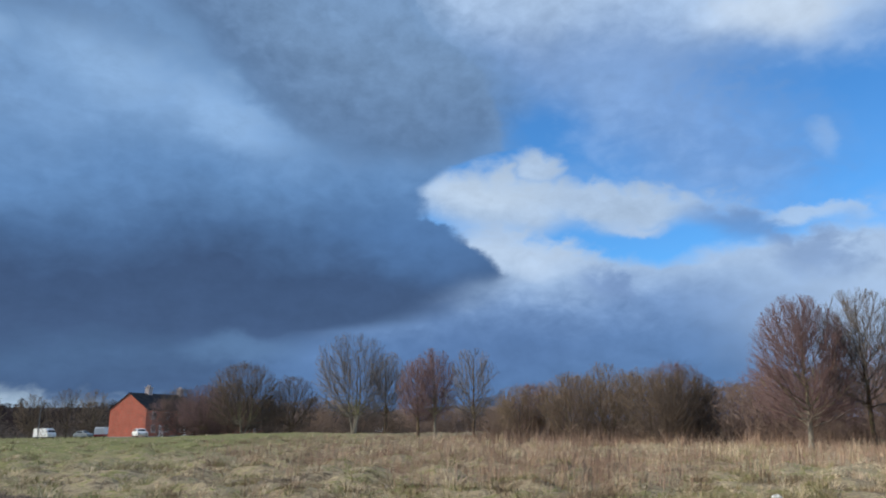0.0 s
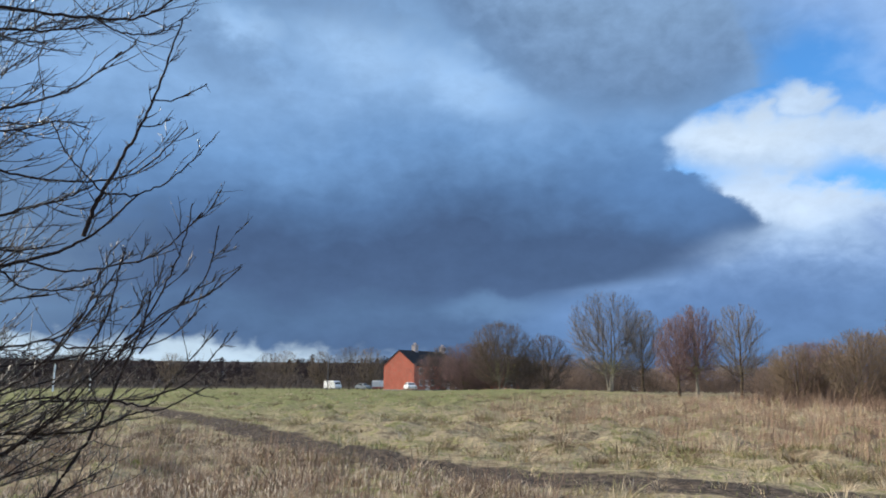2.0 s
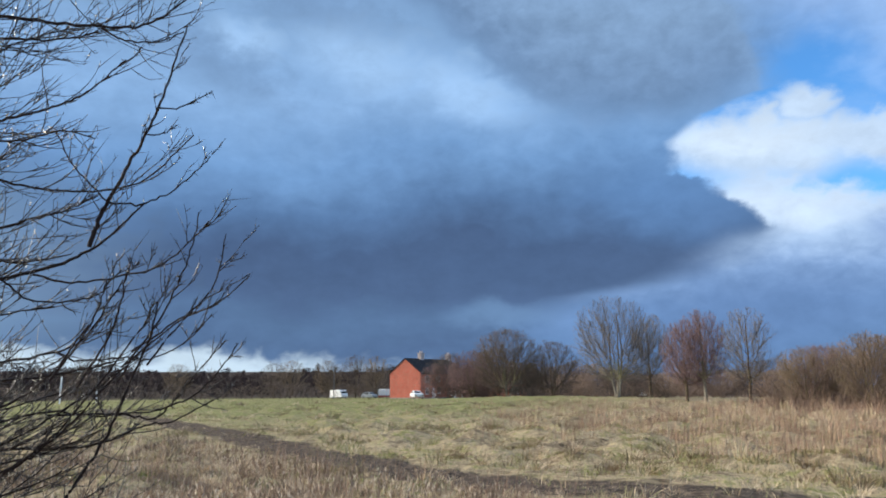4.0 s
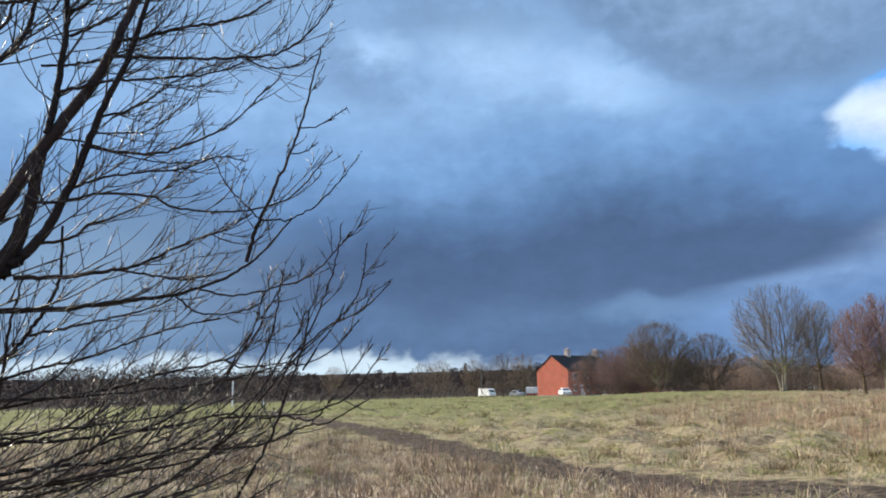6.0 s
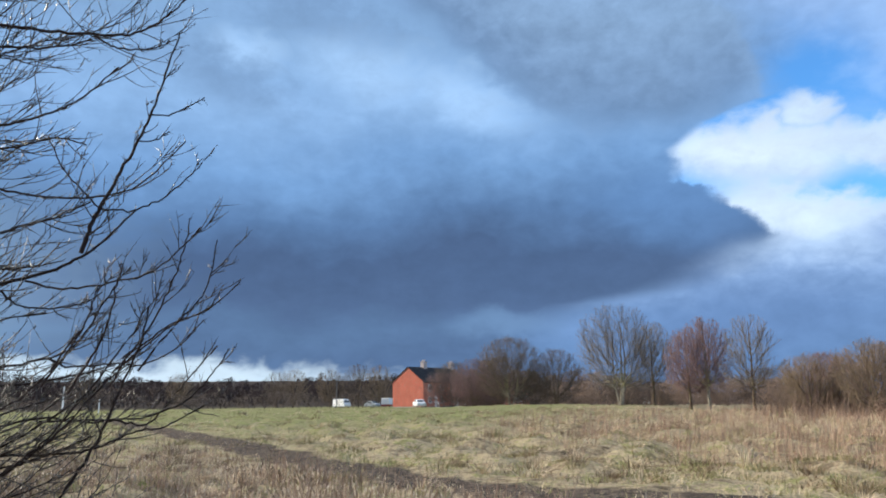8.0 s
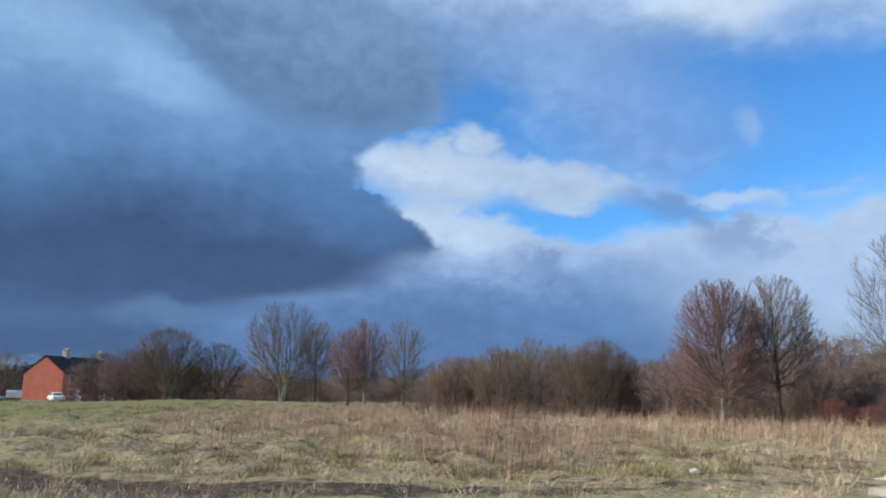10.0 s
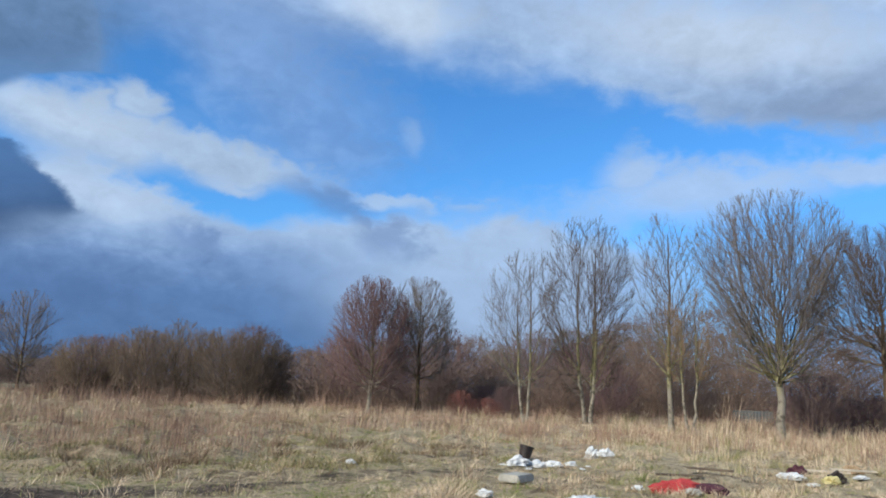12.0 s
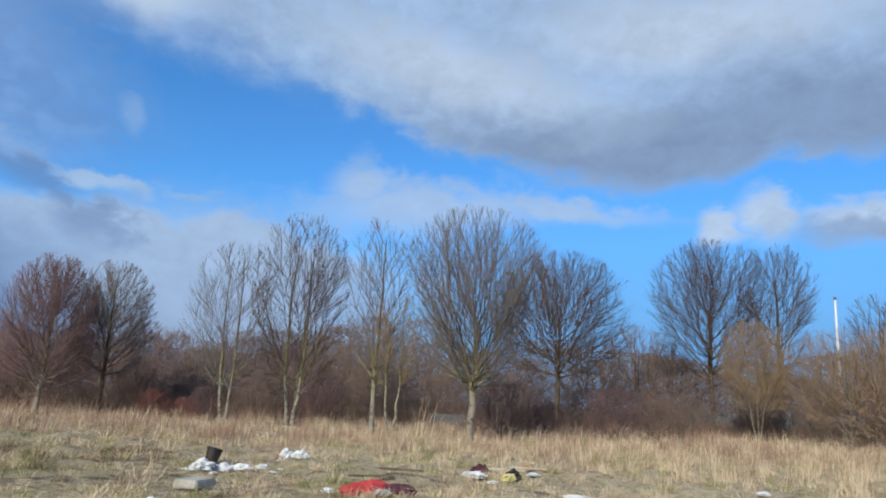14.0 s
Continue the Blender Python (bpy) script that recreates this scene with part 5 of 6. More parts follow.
def make_near_tree():
    rnd = random.Random(77)
    wood, crown = Tubes(), Tubes()
    root = grounded(-68.5, 4.7)

    def twig(p, way, ln, r, level):
        """A straight slender twig with side twigs and short spurs."""
        if level == 2:
            crown.spike(p, p + (way.normalized() + Vector((0, 0, 0.15))) * ln, r)
            return
        n = 5
        pts = [p]
        w = way.normalized()
        for _ in range(n):
            w = (w + Vector((rnd.gauss(0, 0.08), rnd.gauss(0, 0.08), rnd.gauss(0.10, 0.08)))).normalized()
            pts.append(pts[-1] + w * ln / n)
        crown.add(pts, [r * (1 - 0.65 * i / n) for i in range(n + 1)], 4)
        for _ in range(rnd.randint(2, 4) if level == 0 else rnd.randint(3, 6)):
            f = rnd.uniform(0.15, 1) * n
            i = min(int(f), n - 1)
            t = (pts[i + 1] - pts[i]).normalized()
            side = Vector((rnd.gauss(0.2, 0.8), rnd.gauss(0.2, 0.8), rnd.gauss(0.35, 0.6))).normalized()
            if level == 0 or rnd.random() < 0.12:
                twig(pts[i].lerp(pts[i + 1], f - i), t * 0.7 + side * 0.7, ln * rnd.uniform(0.35, 0.8), max(r * 0.65, 0.0029), level + 1)
            else:
                twig(pts[i].lerp(pts[i + 1], f - i), t * 0.5 + side * 0.8, rnd.uniform(0.012, 0.05), 0.0026, 2)

    def limb(r0, r1, side_twigs, *stations, length=0.5):
        r0, r1 = (r0 * 0.85, r1 * 0.85) if r0 > 0.025 else (r0 * 1.2, r1 * 1.15)
        pts = spline([tuple(s) for s in stations], 7)
        pts = [Vector(p) for p in pts]
        k = len(pts)
        for i in range(1, k - 1):
            pts[i] += Vector((rnd.gauss(0, 0.003), rnd.gauss(0, 0.003), rnd.gauss(0, 0.003)))
        wood.add(pts, [r0 + (r1 - r0) * i / (k - 1) for i in range(k)], 8)
        for _ in range(int(6 + 4 * side_twigs)):  # short spurs
            f = rnd.uniform(0.1, 1) * (k - 1.01)
            t = (pts[int(f) + 1] - pts[int(f)]).normalized()
            side = Vector((rnd.gauss(0, 1), rnd.gauss(0, 1), rnd.gauss(0.3, 1))).normalized()
            p = pts[int(f)].lerp(pts[int(f) + 1], f % 1)
            crown.spike(p, p + (t * 0.6 + side).normalized() * rnd.uniform(0.015, 0.06), 0.003)
        for _ in range(int(side_twigs * 1.2)):
            f = rnd.uniform(0.06, 0.97) * (k - 1)
            i = int(f)
            t = (pts[i + 1] - pts[i]).normalized()
            side = Vector((rnd.gauss(0.35, 0.8), rnd.gauss(0.35, 0.8), rnd.gauss(0.2, 0.6))).normalized()
            r = r0 + (r1 - r0) * f / (k - 1)
            twig(pts[i].lerp(pts[i + 1], f - i), t * 0.75 + side * 0.7, length * rnd.uniform(0.5, 1.7) * (1.15 - 0.5 * f / k), min(0.006, max(0.4 * r, 0.0036)), 1 if rnd.random() < 0.4 else 0)

    # stem, great limbs, boughs swept to the sunny side, and upright shoots from the low boughs
    wood.add([root - Vector((0, 0, 0.2)), root + Vector((0, 0, 0.4)), root + Vector((0.05, 0, 1.2)), Q(-66.8, 3.0, 4.7)], [0.16, 0.12, 0.105, 0.09], 12)
    limb(0.0578, 0.0272, 16, Q(-66.7, 9.2, 4.75), Q(-65.0, 11.7, 4.71), Q(-63.2, 15.2, 4.67), Q(-61.6, 18.3, 4.62), Q(-58.9, 22.8, 4.58), Q(-57.3, 26.6, 4.54), Q(-55.3, 31.5, 4.50), length=0.5)
    limb(0.0748, 0.0320, 5, Q(-66.7, 3.6, 4.66), Q(-65.0, 7.4, 4.64), Q(-63.4, 10.4, 4.63), Q(-62.6, 13.7, 4.62), Q(-62.2, 16.9, 4.60), length=0.4)
    limb(0.0374, 0.0160, 14, Q(-64.0, 8.2, 4.62), Q(-61.8, 11.1, 4.58), Q(-60.4, 14.4, 4.55), Q(-59.3, 17.9, 4.51), Q(-58.2, 21.2, 4.47), Q(-56.7, 24.9, 4.44), Q(-55.4, 30.0, 4.40), length=0.5)
    limb(0.0272, 0.0176, 14, Q(-62.0, 18.3, 4.60), Q(-61.6, 20.7, 4.61), Q(-61.4, 23.5, 4.62), Q(-61.3, 26.4, 4.64), Q(-61.8, 29.9, 4.65), length=0.5)
    limb(0.0170, 0.0096, 12, Q(-67.2, 20.9, 4.70), Q(-65.9, 22.2, 4.72), Q(-64.6, 23.4, 4.74), Q(-63.9, 24.7, 4.76), Q(-63.5, 26.6, 4.78), Q(-63.7, 29.8, 4.80), length=0.5)
    limb(0.0119, 0.0064, 10, Q(-67.3, 21.6, 4.80), Q(-66.1, 23.8, 4.80), Q(-65.0, 25.5, 4.80), Q(-64.5, 28.2, 4.80), length=0.5)
    limb(0.0102, 0.0048, 8, Q(-67.3, 25.8, 4.70), Q(-64.9, 26.5, 4.63), Q(-63.3, 27.2, 4.57), Q(-62.1, 28.7, 4.50), length=0.4)
    limb(0.0102, 0.0048, 8, Q(-61.3, 26.6, 4.62), Q(-60.2, 27.3, 4.58), Q(-59.3, 28.5, 4.54), Q(-59.0, 29.7, 4.50), length=0.4)
    limb(0.0102, 0.0040, 14, Q(-57.7, 25.4, 4.50), Q(-56.2, 25.8, 4.45), Q(-53.3, 26.9, 4.40), Q(-50.2, 27.7, 4.35), Q(-48.0, 28.5, 4.30), Q(-46.0, 29.8, 4.25), Q(-44.2, 30.9, 4.20), length=0.4)
    limb(0.0085, 0.0040, 10, Q(-61.0, 25.1, 4.60), Q(-58.8, 26.5, 4.65), Q(-57.0, 27.9, 4.70), Q(-54.3, 28.9, 4.75), Q(-52.6, 30.2, 4.80), length=0.4)
    limb(0.0102, 0.0032, 14, Q(-58.4, 24.2, 4.50), Q(-56.0, 24.5, 4.43), Q(-52.3, 24.9, 4.37), Q(-48.2, 25.4, 4.30), Q(-45.6, 25.9, 4.23), Q(-43.3, 27.3, 4.17), Q(-41.0, 29.8, 4.10), length=0.35)
    limb(0.0051, 0.0026, 3, Q(-48.1, 25.3, 4.22), Q(-46.4, 24.8, 4.18), Q(-44.2, 25.1, 4.14), Q(-42.2, 26.1, 4.10), length=0.2)
    limb(0.0085, 0.0032, 12, Q(-61.5, 21.2, 4.58), Q(-58.5, 22.4, 4.52), Q(-55.7, 23.0, 4.47), Q(-52.5, 23.6, 4.41), Q(-50.1, 24.2, 4.36), Q(-48.3, 25.1, 4.30), length=0.38)
    limb(0.0068, 0.0032, 12, Q(-58.6, 19.9, 4.50), Q(-56.4, 20.8, 4.54), Q(-54.7, 22.1, 4.58), Q(-53.5, 23.1, 4.62), Q(-51.8, 24.1, 4.66), Q(-50.0, 24.9, 4.70), length=0.35)
    limb(0.0068, 0.0032, 9, Q(-62.7, 22.8, 4.62), Q(-60.5, 23.3, 4.71), Q(-58.1, 24.1, 4.81), Q(-56.2, 25.1, 4.90), length=0.35)
    limb(0.0085, 0.0032, 13, Q(-59.7, 17.8, 4.52), Q(-57.0, 17.6, 4.47), Q(-54.1, 17.9, 4.41), Q(-52.0, 18.8, 4.36), Q(-49.9, 19.9, 4.31), Q(-48.2, 21.3, 4.25), Q(-46.2, 23.5, 4.20), length=0.36)
    limb(0.0051, 0.0026, 6, Q(-59.1, 18.7, 4.52), Q(-57.0, 19.0, 4.51), Q(-55.4, 19.3, 4.51), Q(-54.2, 20.1, 4.50), Q(-52.2, 22.0, 4.50), length=0.3)
    limb(0.0059, 0.0026, 8, Q(-61.6, 18.1, 4.60), Q(-59.3, 18.0, 4.65), Q(-56.5, 17.4, 4.70), Q(-53.3, 17.2, 4.75), Q(-50.3, 17.8, 4.80), length=0.3)
    limb(0.0068, 0.0029, 12, Q(-60.1, 14.7, 4.55), Q(-58.0, 15.7, 4.50), Q(-55.6, 16.3, 4.45), Q(-52.7, 16.8, 4.40), Q(-49.9, 17.9, 4.35), Q(-47.9, 17.7, 4.30), length=0.34)
    limb(0.0085, 0.0032, 13, Q(-62.7, 13.4, 4.60), Q(-60.6, 13.7, 4.53), Q(-58.2, 14.5, 4.46), Q(-54.7, 14.6, 4.39), Q(-53.1, 13.9, 4.31), Q(-48.9, 13.8, 4.24), Q(-44.5, 15.0, 4.17), Q(-41.0, 18.8, 4.10), length=0.34)
    limb(0.0085, 0.0032, 12, Q(-62.1, 10.5, 4.60), Q(-59.7, 11.3, 4.64), Q(-58.9, 12.2, 4.68), Q(-56.6, 13.2, 4.72), Q(-54.3, 14.8, 4.76), Q(-52.2, 17.0, 4.80), length=0.36)
    limb(0.0119, 0.0032, 14, Q(-63.2, 8.2, 4.60), Q(-60.6, 8.4, 4.53), Q(-57.4, 9.0, 4.47), Q(-55.5, 9.5, 4.40), Q(-51.6, 11.5, 4.33), Q(-49.5, 12.3, 4.27), Q(-47.3, 13.7, 4.20), length=0.34)
    limb(0.0059, 0.0026, 5, Q(-56.6, 9.1, 4.50), Q(-53.7, 8.7, 4.47), Q(-51.6, 8.6, 4.43), Q(-48.7, 9.4, 4.40), length=0.25)
    limb(0.0153, 0.0040, 14, Q(-66.8, 5.7, 4.66), Q(-62.5, 6.0, 4.58), Q(-60.0, 6.2, 4.50), Q(-56.5, 6.8, 4.42), Q(-52.7, 7.4, 4.34), Q(-49.1, 8.8, 4.26), Q(-46.6, 10.6, 4.18), Q(-44.2, 13.4, 4.10), length=0.32)
    limb(0.0102, 0.0035, 7, Q(-47.6, 10.0, 4.17), Q(-46.9, 12.7, 4.16), Q(-45.6, 15.7, 4.14), Q(-44.2, 19.0, 4.13), Q(-43.1, 22.4, 4.11), Q(-42.0, 26.6, 4.10), length=0.16)
    limb(0.0044, 0.0026, 2, Q(-46.7, 13.3, 4.14), Q(-44.4, 13.4, 4.10), Q(-42.1, 14.7, 4.07), Q(-40.2, 16.7, 4.04), Q(-38.6, 18.8, 4.00), length=0.12)
    limb(0.0041, 0.0026, 2, Q(-46.6, 13.2, 4.15), Q(-47.9, 14.5, 4.20), Q(-49.4, 16.0, 4.25), Q(-50.4, 17.9, 4.30), length=0.12)
    limb(0.0041, 0.0024, 1, Q(-43.8, 20.4, 4.12), Q(-41.9, 20.8, 4.06), Q(-39.8, 22.2, 4.00), length=0.1)
    limb(0.0037, 0.0024, 1, Q(-44.5, 18.4, 4.12), Q(-43.1, 18.7, 4.08), Q(-42.3, 19.4, 4.05), length=0.1)
    limb(0.0051, 0.0029, 5, Q(-50.9, 7.8, 4.30), Q(-48.5, 7.4, 4.24), Q(-45.2, 8.1, 4.18), Q(-42.8, 8.9, 4.12), Q(-40.6, 11.1, 4.06), Q(-39.5, 12.5, 4.00), length=0.2)
    limb(0.0044, 0.0024, 4, Q(-52.7, 7.3, 4.32), Q(-50.6, 6.0, 4.28), Q(-47.3, 6.4, 4.24), Q(-46.0, 7.3, 4.20), length=0.2)
    limb(0.0085, 0.0048, 5, Q(-63.5, -0.2, 4.60), Q(-63.3, 2.8, 4.60), Q(-63.2, 5.3, 4.60), Q(-62.6, 8.3, 4.60), length=0.3)
    limb(0.0136, 0.0064, 8, Q(-66.0, 0.6, 4.66), Q(-64.2, 2.0, 4.67), Q(-62.9, 3.2, 4.67), Q(-61.9, 4.8, 4.68), Q(-60.9, 6.8, 4.69), Q(-60.4, 8.6, 4.69), Q(-60.5, 12.0, 4.70), length=0.35)
    limb(0.0085, 0.0032, 12, Q(-66.0, 0.6, 4.66), Q(-64.1, 1.1, 4.60), Q(-61.5, 2.0, 4.54), Q(-59.0, 2.6, 4.48), Q(-56.5, 3.5, 4.42), Q(-53.8, 4.6, 4.36), Q(-49.4, 5.7, 4.30), length=0.34)
    limb(0.0076, 0.0032, 9, Q(-62.0, 4.3, 4.68), Q(-59.2, 5.0, 4.73), Q(-57.0, 5.6, 4.79), Q(-53.6, 6.7, 4.85), Q(-51.2, 8.7, 4.90), length=0.34)
    limb(0.0085, 0.0032, 13, Q(-65.8, -1.0, 4.66), Q(-60.7, 0.0, 4.57), Q(-56.3, 0.7, 4.47), Q(-53.3, 1.6, 4.38), Q(-50.1, 2.3, 4.29), Q(-47.4, 3.5, 4.19), Q(-45.2, 7.8, 4.10), length=0.32)
    limb(0.0044, 0.0024, 5, Q(-49.0, 2.5, 4.25), Q(-47.6, 2.0, 4.20), Q(-45.1, 2.2, 4.15), Q(-42.9, 2.2, 4.10), Q(-40.7, 3.4, 4.05), Q(-38.9, 5.5, 4.00), length=0.2)
    limb(0.0068, 0.0029, 7, Q(-65.8, -1.9, 4.30), Q(-64.0, -0.8, 4.22), Q(-61.0, 0.9, 4.15), Q(-59.4, 2.4, 4.08), Q(-57.9, 4.3, 4.00), length=0.3)
    limb(0.0068, 0.0029, 8, Q(-65.7, -2.8, 4.30), Q(-63.8, -2.6, 4.25), Q(-60.5, -2.2, 4.20), Q(-58.7, -1.5, 4.15), Q(-56.2, 0.5, 4.10), length=0.3)
    limb(0.0085, 0.0032, 12, Q(-65.7, -2.7, 4.66), Q(-60.5, -2.8, 4.58), Q(-56.9, -2.6, 4.51), Q(-53.1, -2.2, 4.43), Q(-49.2, -1.5, 4.35), Q(-45.8, -1.8, 4.28), Q(-42.4, -1.5, 4.20), length=0.32)
    limb(0.0085, 0.0032, 11, Q(-64.8, -5.9, 4.40), Q(-61.7, -5.1, 4.32), Q(-58.6, -3.8, 4.23), Q(-56.1, -2.8, 4.15), Q(-52.8, -1.6, 4.07), Q(-49.6, 0.7, 3.98), Q(-47.2, 4.5, 3.90), length=0.3)
    limb(0.0102, 0.0032, 13, Q(-65.5, -5.1, 4.66), Q(-60.4, -4.5, 4.55), Q(-57.5, -4.5, 4.44), Q(-54.9, -4.1, 4.33), Q(-51.9, -3.6, 4.22), Q(-47.1, -0.5, 4.11), Q(-43.8, 2.3, 4.00), length=0.3)
    limb(0.0068, 0.0029, 7, Q(-61.5, -7.1, 4.10), Q(-59.1, -6.5, 4.02), Q(-56.7, -5.3, 3.95), Q(-54.9, -4.1, 3.88), Q(-53.0, -2.0, 3.80), length=0.28)
    limb(0.0085, 0.0029, 11, Q(-57.4, -7.5, 4.20), Q(-52.9, -6.1, 4.13), Q(-51.0, -5.1, 4.07), Q(-49.1, -3.6, 4.00), Q(-47.1, -1.5, 3.93), Q(-44.2, 2.2, 3.87), Q(-40.3, 5.7, 3.80), length=0.26)
    limb(0.0085, 0.0032, 6, Q(-49.0, -9.5, 4.00), Q(-47.8, -7.3, 3.97), Q(-46.6, -5.3, 3.93), Q(-45.4, -2.9, 3.90), Q(-44.4, 0.1, 3.87), Q(-43.1, 3.9, 3.83), Q(-42.8, 6.3, 3.80), length=0.2)
    limb(0.0068, 0.0029, 8, Q(-56.6, -8.1, 4.10), Q(-54.4, -6.9, 4.07), Q(-51.8, -5.4, 4.03), Q(-49.9, -4.1, 4.00), Q(-47.9, -2.0, 3.97), Q(-44.2, 3.6, 3.93), Q(-43.1, 5.4, 3.90), length=0.26)
    limb(0.0059, 0.0026, 7, Q(-52.0, -3.8, 4.20), Q(-48.3, -3.9, 4.14), Q(-45.8, -3.7, 4.08), Q(-43.3, -2.6, 4.02), Q(-41.1, -2.2, 3.96), Q(-38.5, -0.8, 3.90), length=0.24)
    limb(0.0051, 0.0024, 5, Q(-49.2, -1.7, 4.25), Q(-45.0, -1.7, 4.20), Q(-42.4, -2.0, 4.15), Q(-40.7, -0.1, 4.10), Q(-39.4, 1.6, 4.05), Q(-37.8, 3.6, 4.00), length=0.2)
    limb(0.0044, 0.0024, 3, Q(-42.4, -1.5, 4.10), Q(-39.8, -0.5, 4.03), Q(-38.0, 1.6, 3.97), Q(-36.9, 3.4, 3.90), length=0.15)
    limb(0.0044, 0.0024, 3, Q(-45.1, 0.5, 3.95), Q(-42.6, 5.0, 3.91), Q(-41.4, 7.9, 3.88), Q(-40.6, 10.6, 3.84), Q(-40.3, 13.1, 3.80), length=0.15)
    limb(0.0044, 0.0024, 4, Q(-43.2, 1.7, 3.95), Q(-40.8, 5.2, 3.92), Q(-38.9, 7.7, 3.88), Q(-38.2, 11.6, 3.85), length=0.15)
    limb(0.0041, 0.0024, 3, Q(-44.3, 2.6, 3.95), Q(-41.2, 5.1, 3.93), Q(-38.9, 6.1, 3.92), Q(-36.4, 8.4, 3.90), length=0.15)
    limb(0.0051, 0.0024, 4, Q(-47.6, 0.1, 4.00), Q(-45.6, 4.4, 3.97), Q(-45.0, 7.9, 3.93), Q(-44.7, 9.4, 3.90), length=0.15)
    limb(0.0044, 0.0024, 4, Q(-49.3, 0.6, 4.05), Q(-47.3, 4.0, 4.02), Q(-46.6, 6.1, 3.98), Q(-46.3, 7.7, 3.95), length=0.15)
    # thinner boughs in the low tangle
    for k in range(30):
        Es = -19 + 19 * rnd.random()
        dX, dE, dd = rnd.uniform(8, 22), rnd.uniform(1, 8), rnd.uniform(-0.6, 0.7)
        limb(rnd.uniform(0.005, 0.009), 0.0025, 9, Q(-66.6, Es, 4.6), Q(-66.6 + dX * 0.4, Es + dE * 0.15, 4.6 + dd * 0.4), Q(-66.6 + dX * 0.8, Es + dE * 0.55, 4.6 + dd * 0.8), Q(-66.6 + dX, Es + dE * 1.1, 4.6 + dd), length=0.32)
    ob = thing("bare_tree", root, "dark leafless tree with wet glistening twigs close by", "tree", kind="")
    for name, t in (("trunk", wood), ("crown", crown)):
        me = t.mesh(name, M_NEAR if name == "trunk" else M_NEAR_TWIG)
        me.transform(Matrix.Translation(-root))
        part(name, me, ob)


make_near_tree()


# ---- grass, stalks and weeds ----
def patchy(x, y, scale, seed):
    """Smooth patches between 0 and 1 over the field."""
    r = np.random.default_rng(seed)
    out = np.zeros(len(x))
    for i in range(6):
        a, f = r.uniform(0, 2 * math.pi), scale * 1.6 ** (i * 0.5)
        out += np.sin((x * math.cos(a) + y * math.sin(a)) * f + r.uniform(0, 6.3)) / (1 + 0.3 * i)
    return np.clip(0.5 + out * 0.22, 0, 1)


def blades(name, n, rng, near, far, X0, X1, tall, wide, keep, material, label, clump=0.25, lean=0.35, power=1.0, k=26, splay=False):
    """Bent blades in tussocks between two distances; keep(x, y, X, d) gives the share that stands at a place."""
    m = max(1, n // k)
    X = rng.uniform(X0, X1, m)
    d = near * (far / near) ** (rng.uniform(0, 1, m) ** power)
    x, y = d * np.sin(np.radians(X)), d * np.cos(np.radians(X))
    share = keep(x, y, X, d)
    ok = rng.uniform(0, 1, m) < share
    x, y, d = x[ok], y[ok], d[ok]
    s = clump * (0.6 + d / 60)
    size = np.exp(rng.normal(-0.05, 0.32, len(x)))
    ox, oy = rng.normal(0, 1, (2, len(x), k)) * s[:, None]
    x, y = (x[:, None] + ox).ravel(), (y[:, None] + oy).ravel()
    away = np.arctan2(oy, ox).ravel() + rng.normal(0, 0.5, len(x))
    lush = 0.45 + 1.0 * patchy(x, y, 2.2, 9)
    h = np.repeat(size, k) * rng.uniform(tall[0], tall[1], len(x)) * lush
    w = rng.uniform(wide[0], wide[1], len(x)) * (1 + np.repeat(d, k) / 40)
    on = (off_track(x, y) > rng.uniform(0.5, 1.6, len(x))) | (rng.uniform(0, 1, len(x)) < np.clip(0.1 + (x + 1) / 24, 0.1, 0.4))
    x, y, h, w, away = x[on], y[on], h[on], w[on], away[on]
    a, b = rng.uniform(0, 2 * math.pi, len(x)), rng.uniform(0, 2 * math.pi, len(x))
    a = away if splay else a
    l = np.abs(rng.normal(0, lean, len(x))) * h
    z = height(x, y) - 0.03
    lx, ly = l * np.cos(a) + 0.08 * h, l * np.sin(a)
    ux, uy = np.cos(b) * w / 2, np.sin(b) * w / 2
    V = np.empty((len(x), 5, 3))
    for i, (f, g, t) in enumerate(((0, 0, 1.0), (0.35, 0.55, 0.8))):
        V[:, 2 * i] = np.stack([x + lx * f - ux * t, y + ly * f - uy * t, z + h * g], 1)
        V[:, 2 * i + 1] = np.stack([x + lx * f + ux * t, y + ly * f + uy * t, z + h * g], 1)
    V[:, 4] = np.stack([x + lx, y + ly, z + h], 1)
    o = np.arange(len(x))[:, None] * 5
    ob = new(name, quads(name, V.reshape(-1, 3), o + np.array([[0, 1, 3, 2]]), material, o + np.array([[2, 3, 4]])))
    return tagged(ob, label, "grass", kind="stuff")


rng = np.random.default_rng(12)
blades("field_grass", 125000, rng, 8.5, 34, -60, 92, (0.04, 0.14), (0.006, 0.010), lambda x, y, X, d: 0.5 + 0.5 * patchy(x, y, 0.9, 1), M_TURF, "short matted olive and tan grass", 0.16, 1.1)
blades("tussock_grass", 160000, rng, 8.5, 48, -45, 92, (0.08, 0.22), (0.005, 0.010), lambda x, y, X, d: np.clip(patchy(x, y, 1.3, 14) * 1.5, 0.3, 1) * np.where(X < 27, 0.6, 1), M_GRASS, "bleached straw tussocks leaning over", 0.085, 1.4, 0.9, 40, True)
blades("far_field_grass", 70000, rng, 30, 95, -68, 70, (0.07, 0.2), (0.008, 0.014), lambda x, y, X, d: (0.25 + 0.75 * patchy(x, y, 0.9, 1)) * np.clip((X + 22) / 20, 0.25, 1), M_GRASS, "faded straw grass further off", 0.2, 0.8)
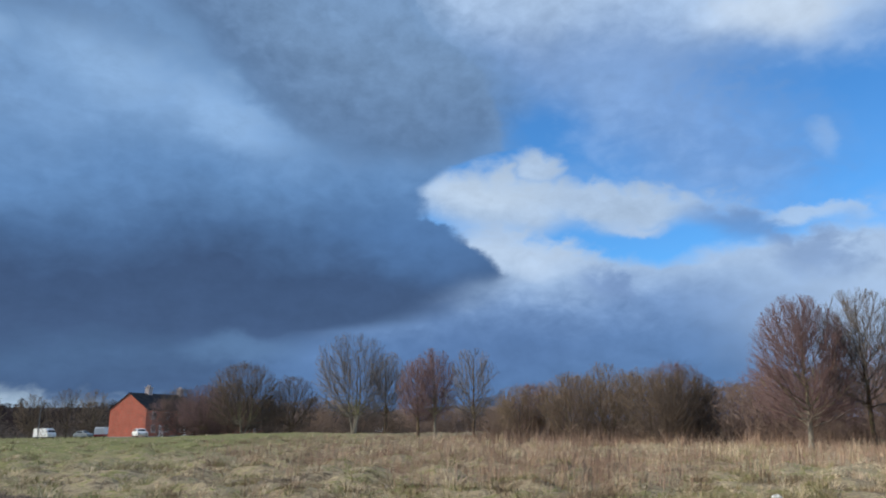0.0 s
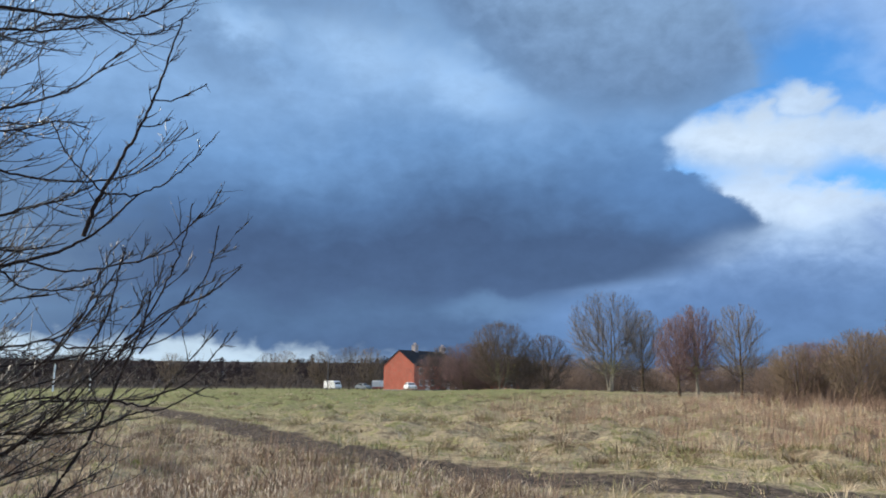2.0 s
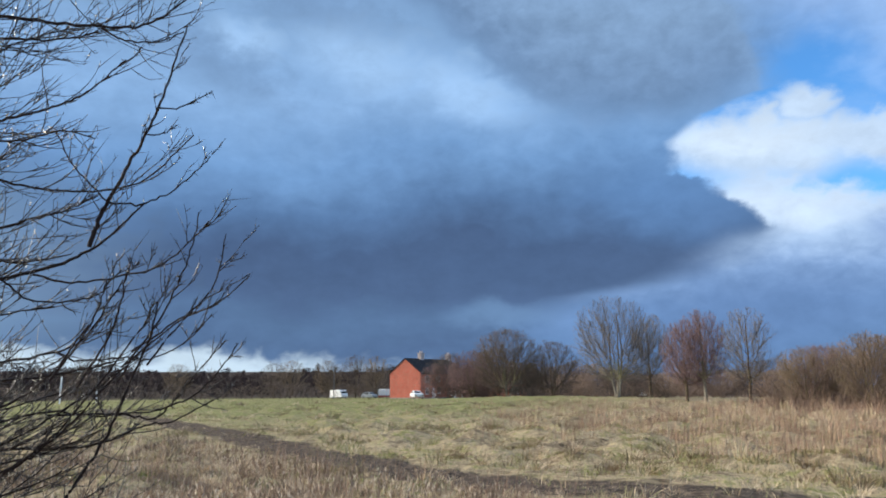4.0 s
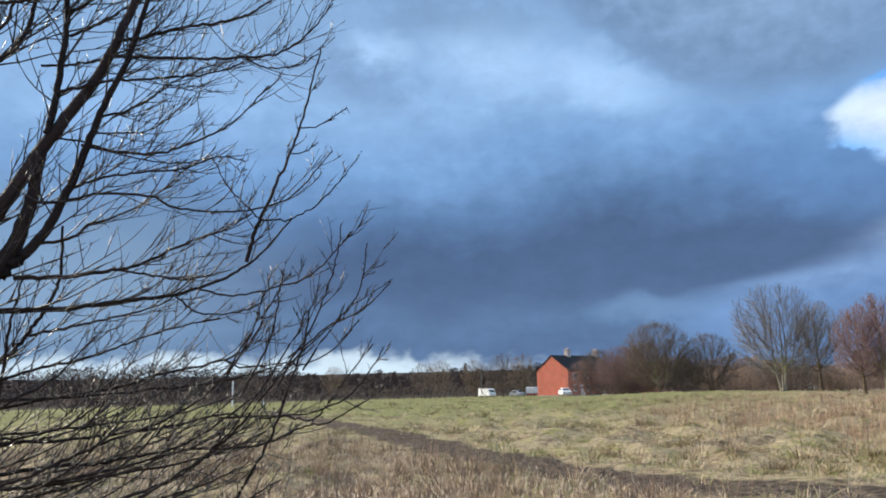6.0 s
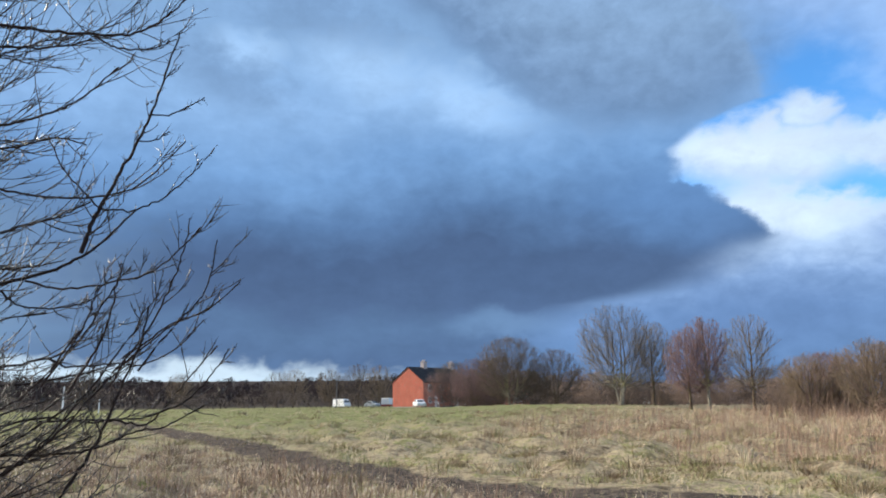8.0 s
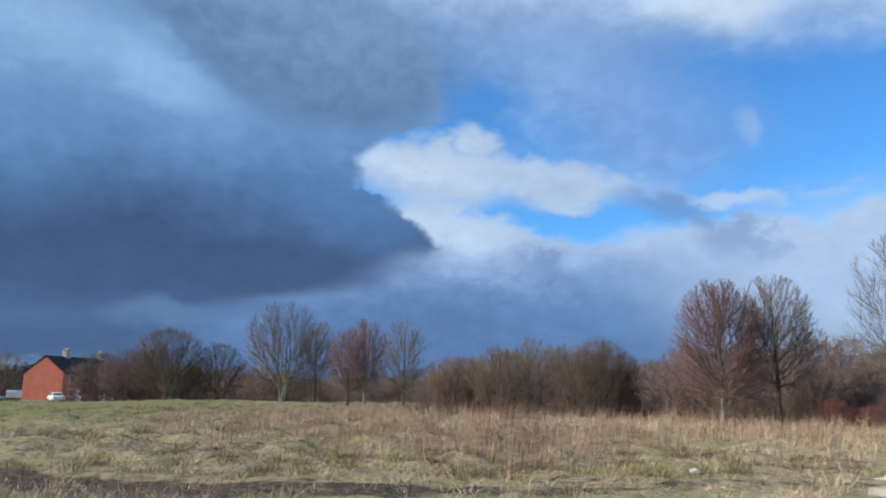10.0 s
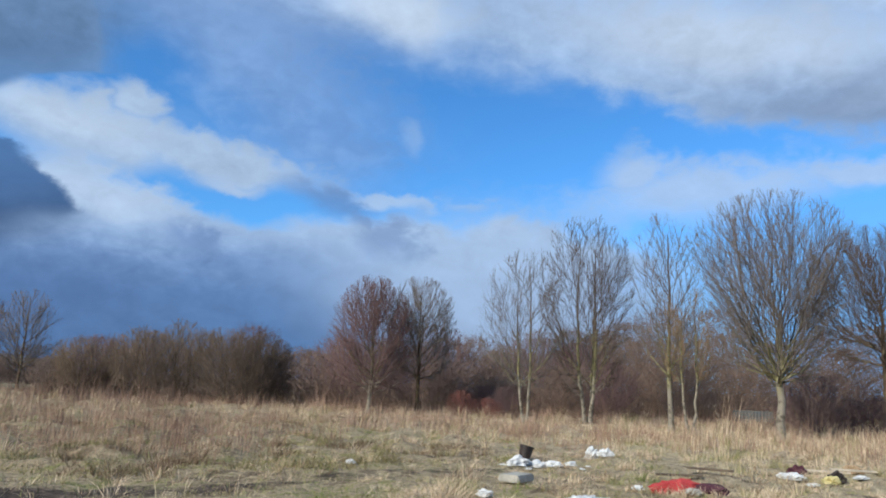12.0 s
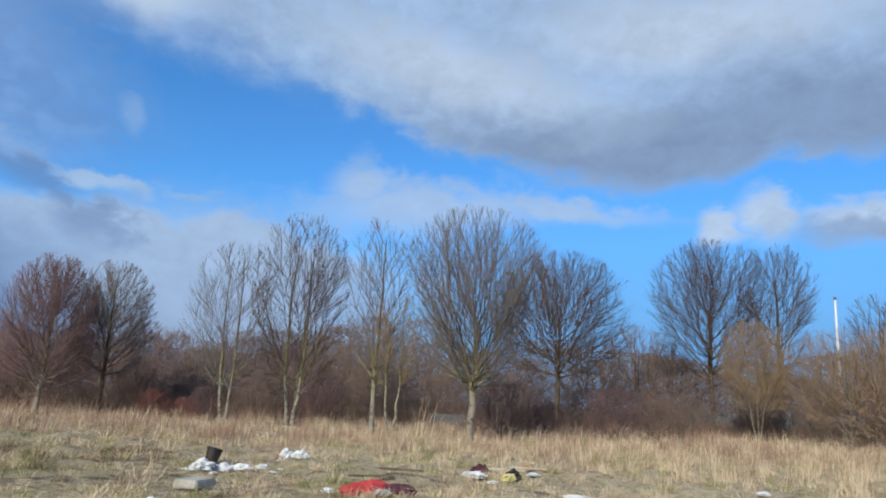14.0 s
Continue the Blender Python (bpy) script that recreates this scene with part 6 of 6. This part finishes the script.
blades("tall_dry_grass", 190000, rng, 14, 62, -14, 94, (0.18, 0.50), (0.005, 0.010), lambda x, y, X, d: np.clip((d - 17 - 9 * np.exp(-((X - 10) / 25) ** 2)) / 12, 0, 1) * np.clip((X + 14) / 20, 0, 1) * np.clip(0.1 + 0.9 * patchy(x, y, 0.6, 2) + 0.4 * (X > 46), 0, 1) * np.where((d > 27) & (X < 46), 0.5, 1), M_GRASS, "tall bleached dry grass", 0.12, 0.55)
blades("dead_stalks", 160000, rng, 13, 70, -18, 92, (0.2, 0.58), (0.004, 0.008), lambda x, y, X, d: np.clip((d - 20 + 6 * np.exp(-((X - 8) / 14) ** 2)) / 8, 0, 1) * np.clip(patchy(x, y, 0.16, 3) * 2.4 - 0.15 + 0.6 * (X > 25) * (d > 26) + 0.4 * (X > 48) * (d > 27), 0, 1) * np.clip((X + 22) / 16, 0, 1), M_STALK, "reddish brown dead weed stalks", 0.3, 0.2)
blades("green_grass", 60000, rng, 24, 135, -68, -4, (0.05, 0.13), (0.008, 0.014), lambda x, y, X, d: np.clip((d - 22) / 30, 0, 1) * (0.35 + 0.65 * patchy(x, y, 0.35, 5)) * np.clip((-X - 4) / 12, 0, 1), M_LAWN, "short green grass on the far field", 0.25)
blades("rough_tufts", 125000, rng, 14, 75, -62, 40, (0.07, 0.2), (0.007, 0.012), lambda x, y, X, d: np.clip(patchy(x, y, 0.55, 21) * 2.6 - 0.9, 0, 1), M_TUFT, "rough brown and olive tufts of old grass", 0.16, 0.9, 1.0, 60, True)
blades("dead_weeds", 100000, rng, 6.5, 26, -72, -10, (0.07, 0.22), (0.007, 0.014), lambda x, y, X, d: (0.15 + 0.85 * patchy(x, y, 1.3, 6)) * (y < -0.66 * x + 8.6), M_WEED, "dense dead weeds and seed heads beside the track", 0.07, 0.6)
blades("weed_stems", 24000, rng, 6.5, 26, -72, -4, (0.2, 0.5), (0.004, 0.007), lambda x, y, X, d: (0.1 + 0.9 * patchy(x, y, 1.3, 6)) * (y < -0.66 * x + 8.6), M_STALK, "thin upright stems of dead weeds", 0.12, 0.25, 1.0, 6)
blades("bramble_scrub", 42000, rng, 35, 66, 4, 98, (0.4, 1.25), (0.010, 0.018), lambda x, y, X, d: np.clip((d - 39 - 4 * (X < 26)) / 5, 0, 1), M_UNDER, "tangled brown undergrowth below the bushes", 0.4, 0.8)


def make_seed_heads():
    """Pale dry heads on short stalks over the weeds beside the track."""
    n = 13000
    X, d = rng.uniform(-72, -8, n), 6.5 * (24 / 6.5) ** rng.uniform(0, 1, n)
    x, y = d * np.sin(np.radians(X)), d * np.cos(np.radians(X))
    ok = (y < -0.66 * x + 8.2) & (rng.uniform(0, 1, n) < 0.15 + 0.85 * patchy(x, y, 1.3, 6)) & (off_track(x, y) > 1.6)
    x, y = x[ok], y[ok]
    z = height(x, y)
    up = rng.uniform(0.10, 0.30, len(x))
    T = Tubes()
    for i in range(len(x)):
        tip = Vector((x[i] + rng.normal(0, 0.04), y[i] + rng.normal(0, 0.04), z[i] + up[i]))
        T.spike((x[i], y[i], z[i]), tip, 0.004)
        T.spike(tip - Vector((0, 0, 0.015)), tip + Vector((rng.normal(0, 0.02), rng.normal(0, 0.02), rng.uniform(0.025, 0.06))), rng.uniform(0.006, 0.012))
    T.add([Vector((x[0], y[0], z[0])), Vector((x[0], y[0], z[0] + 0.2))], [0.004, 0.003], 4)
    tagged(new("seed_heads", T.mesh("seed_heads", M_SEED)), "pale dry seed heads of dead weeds", "grass", kind="stuff")


make_seed_heads()
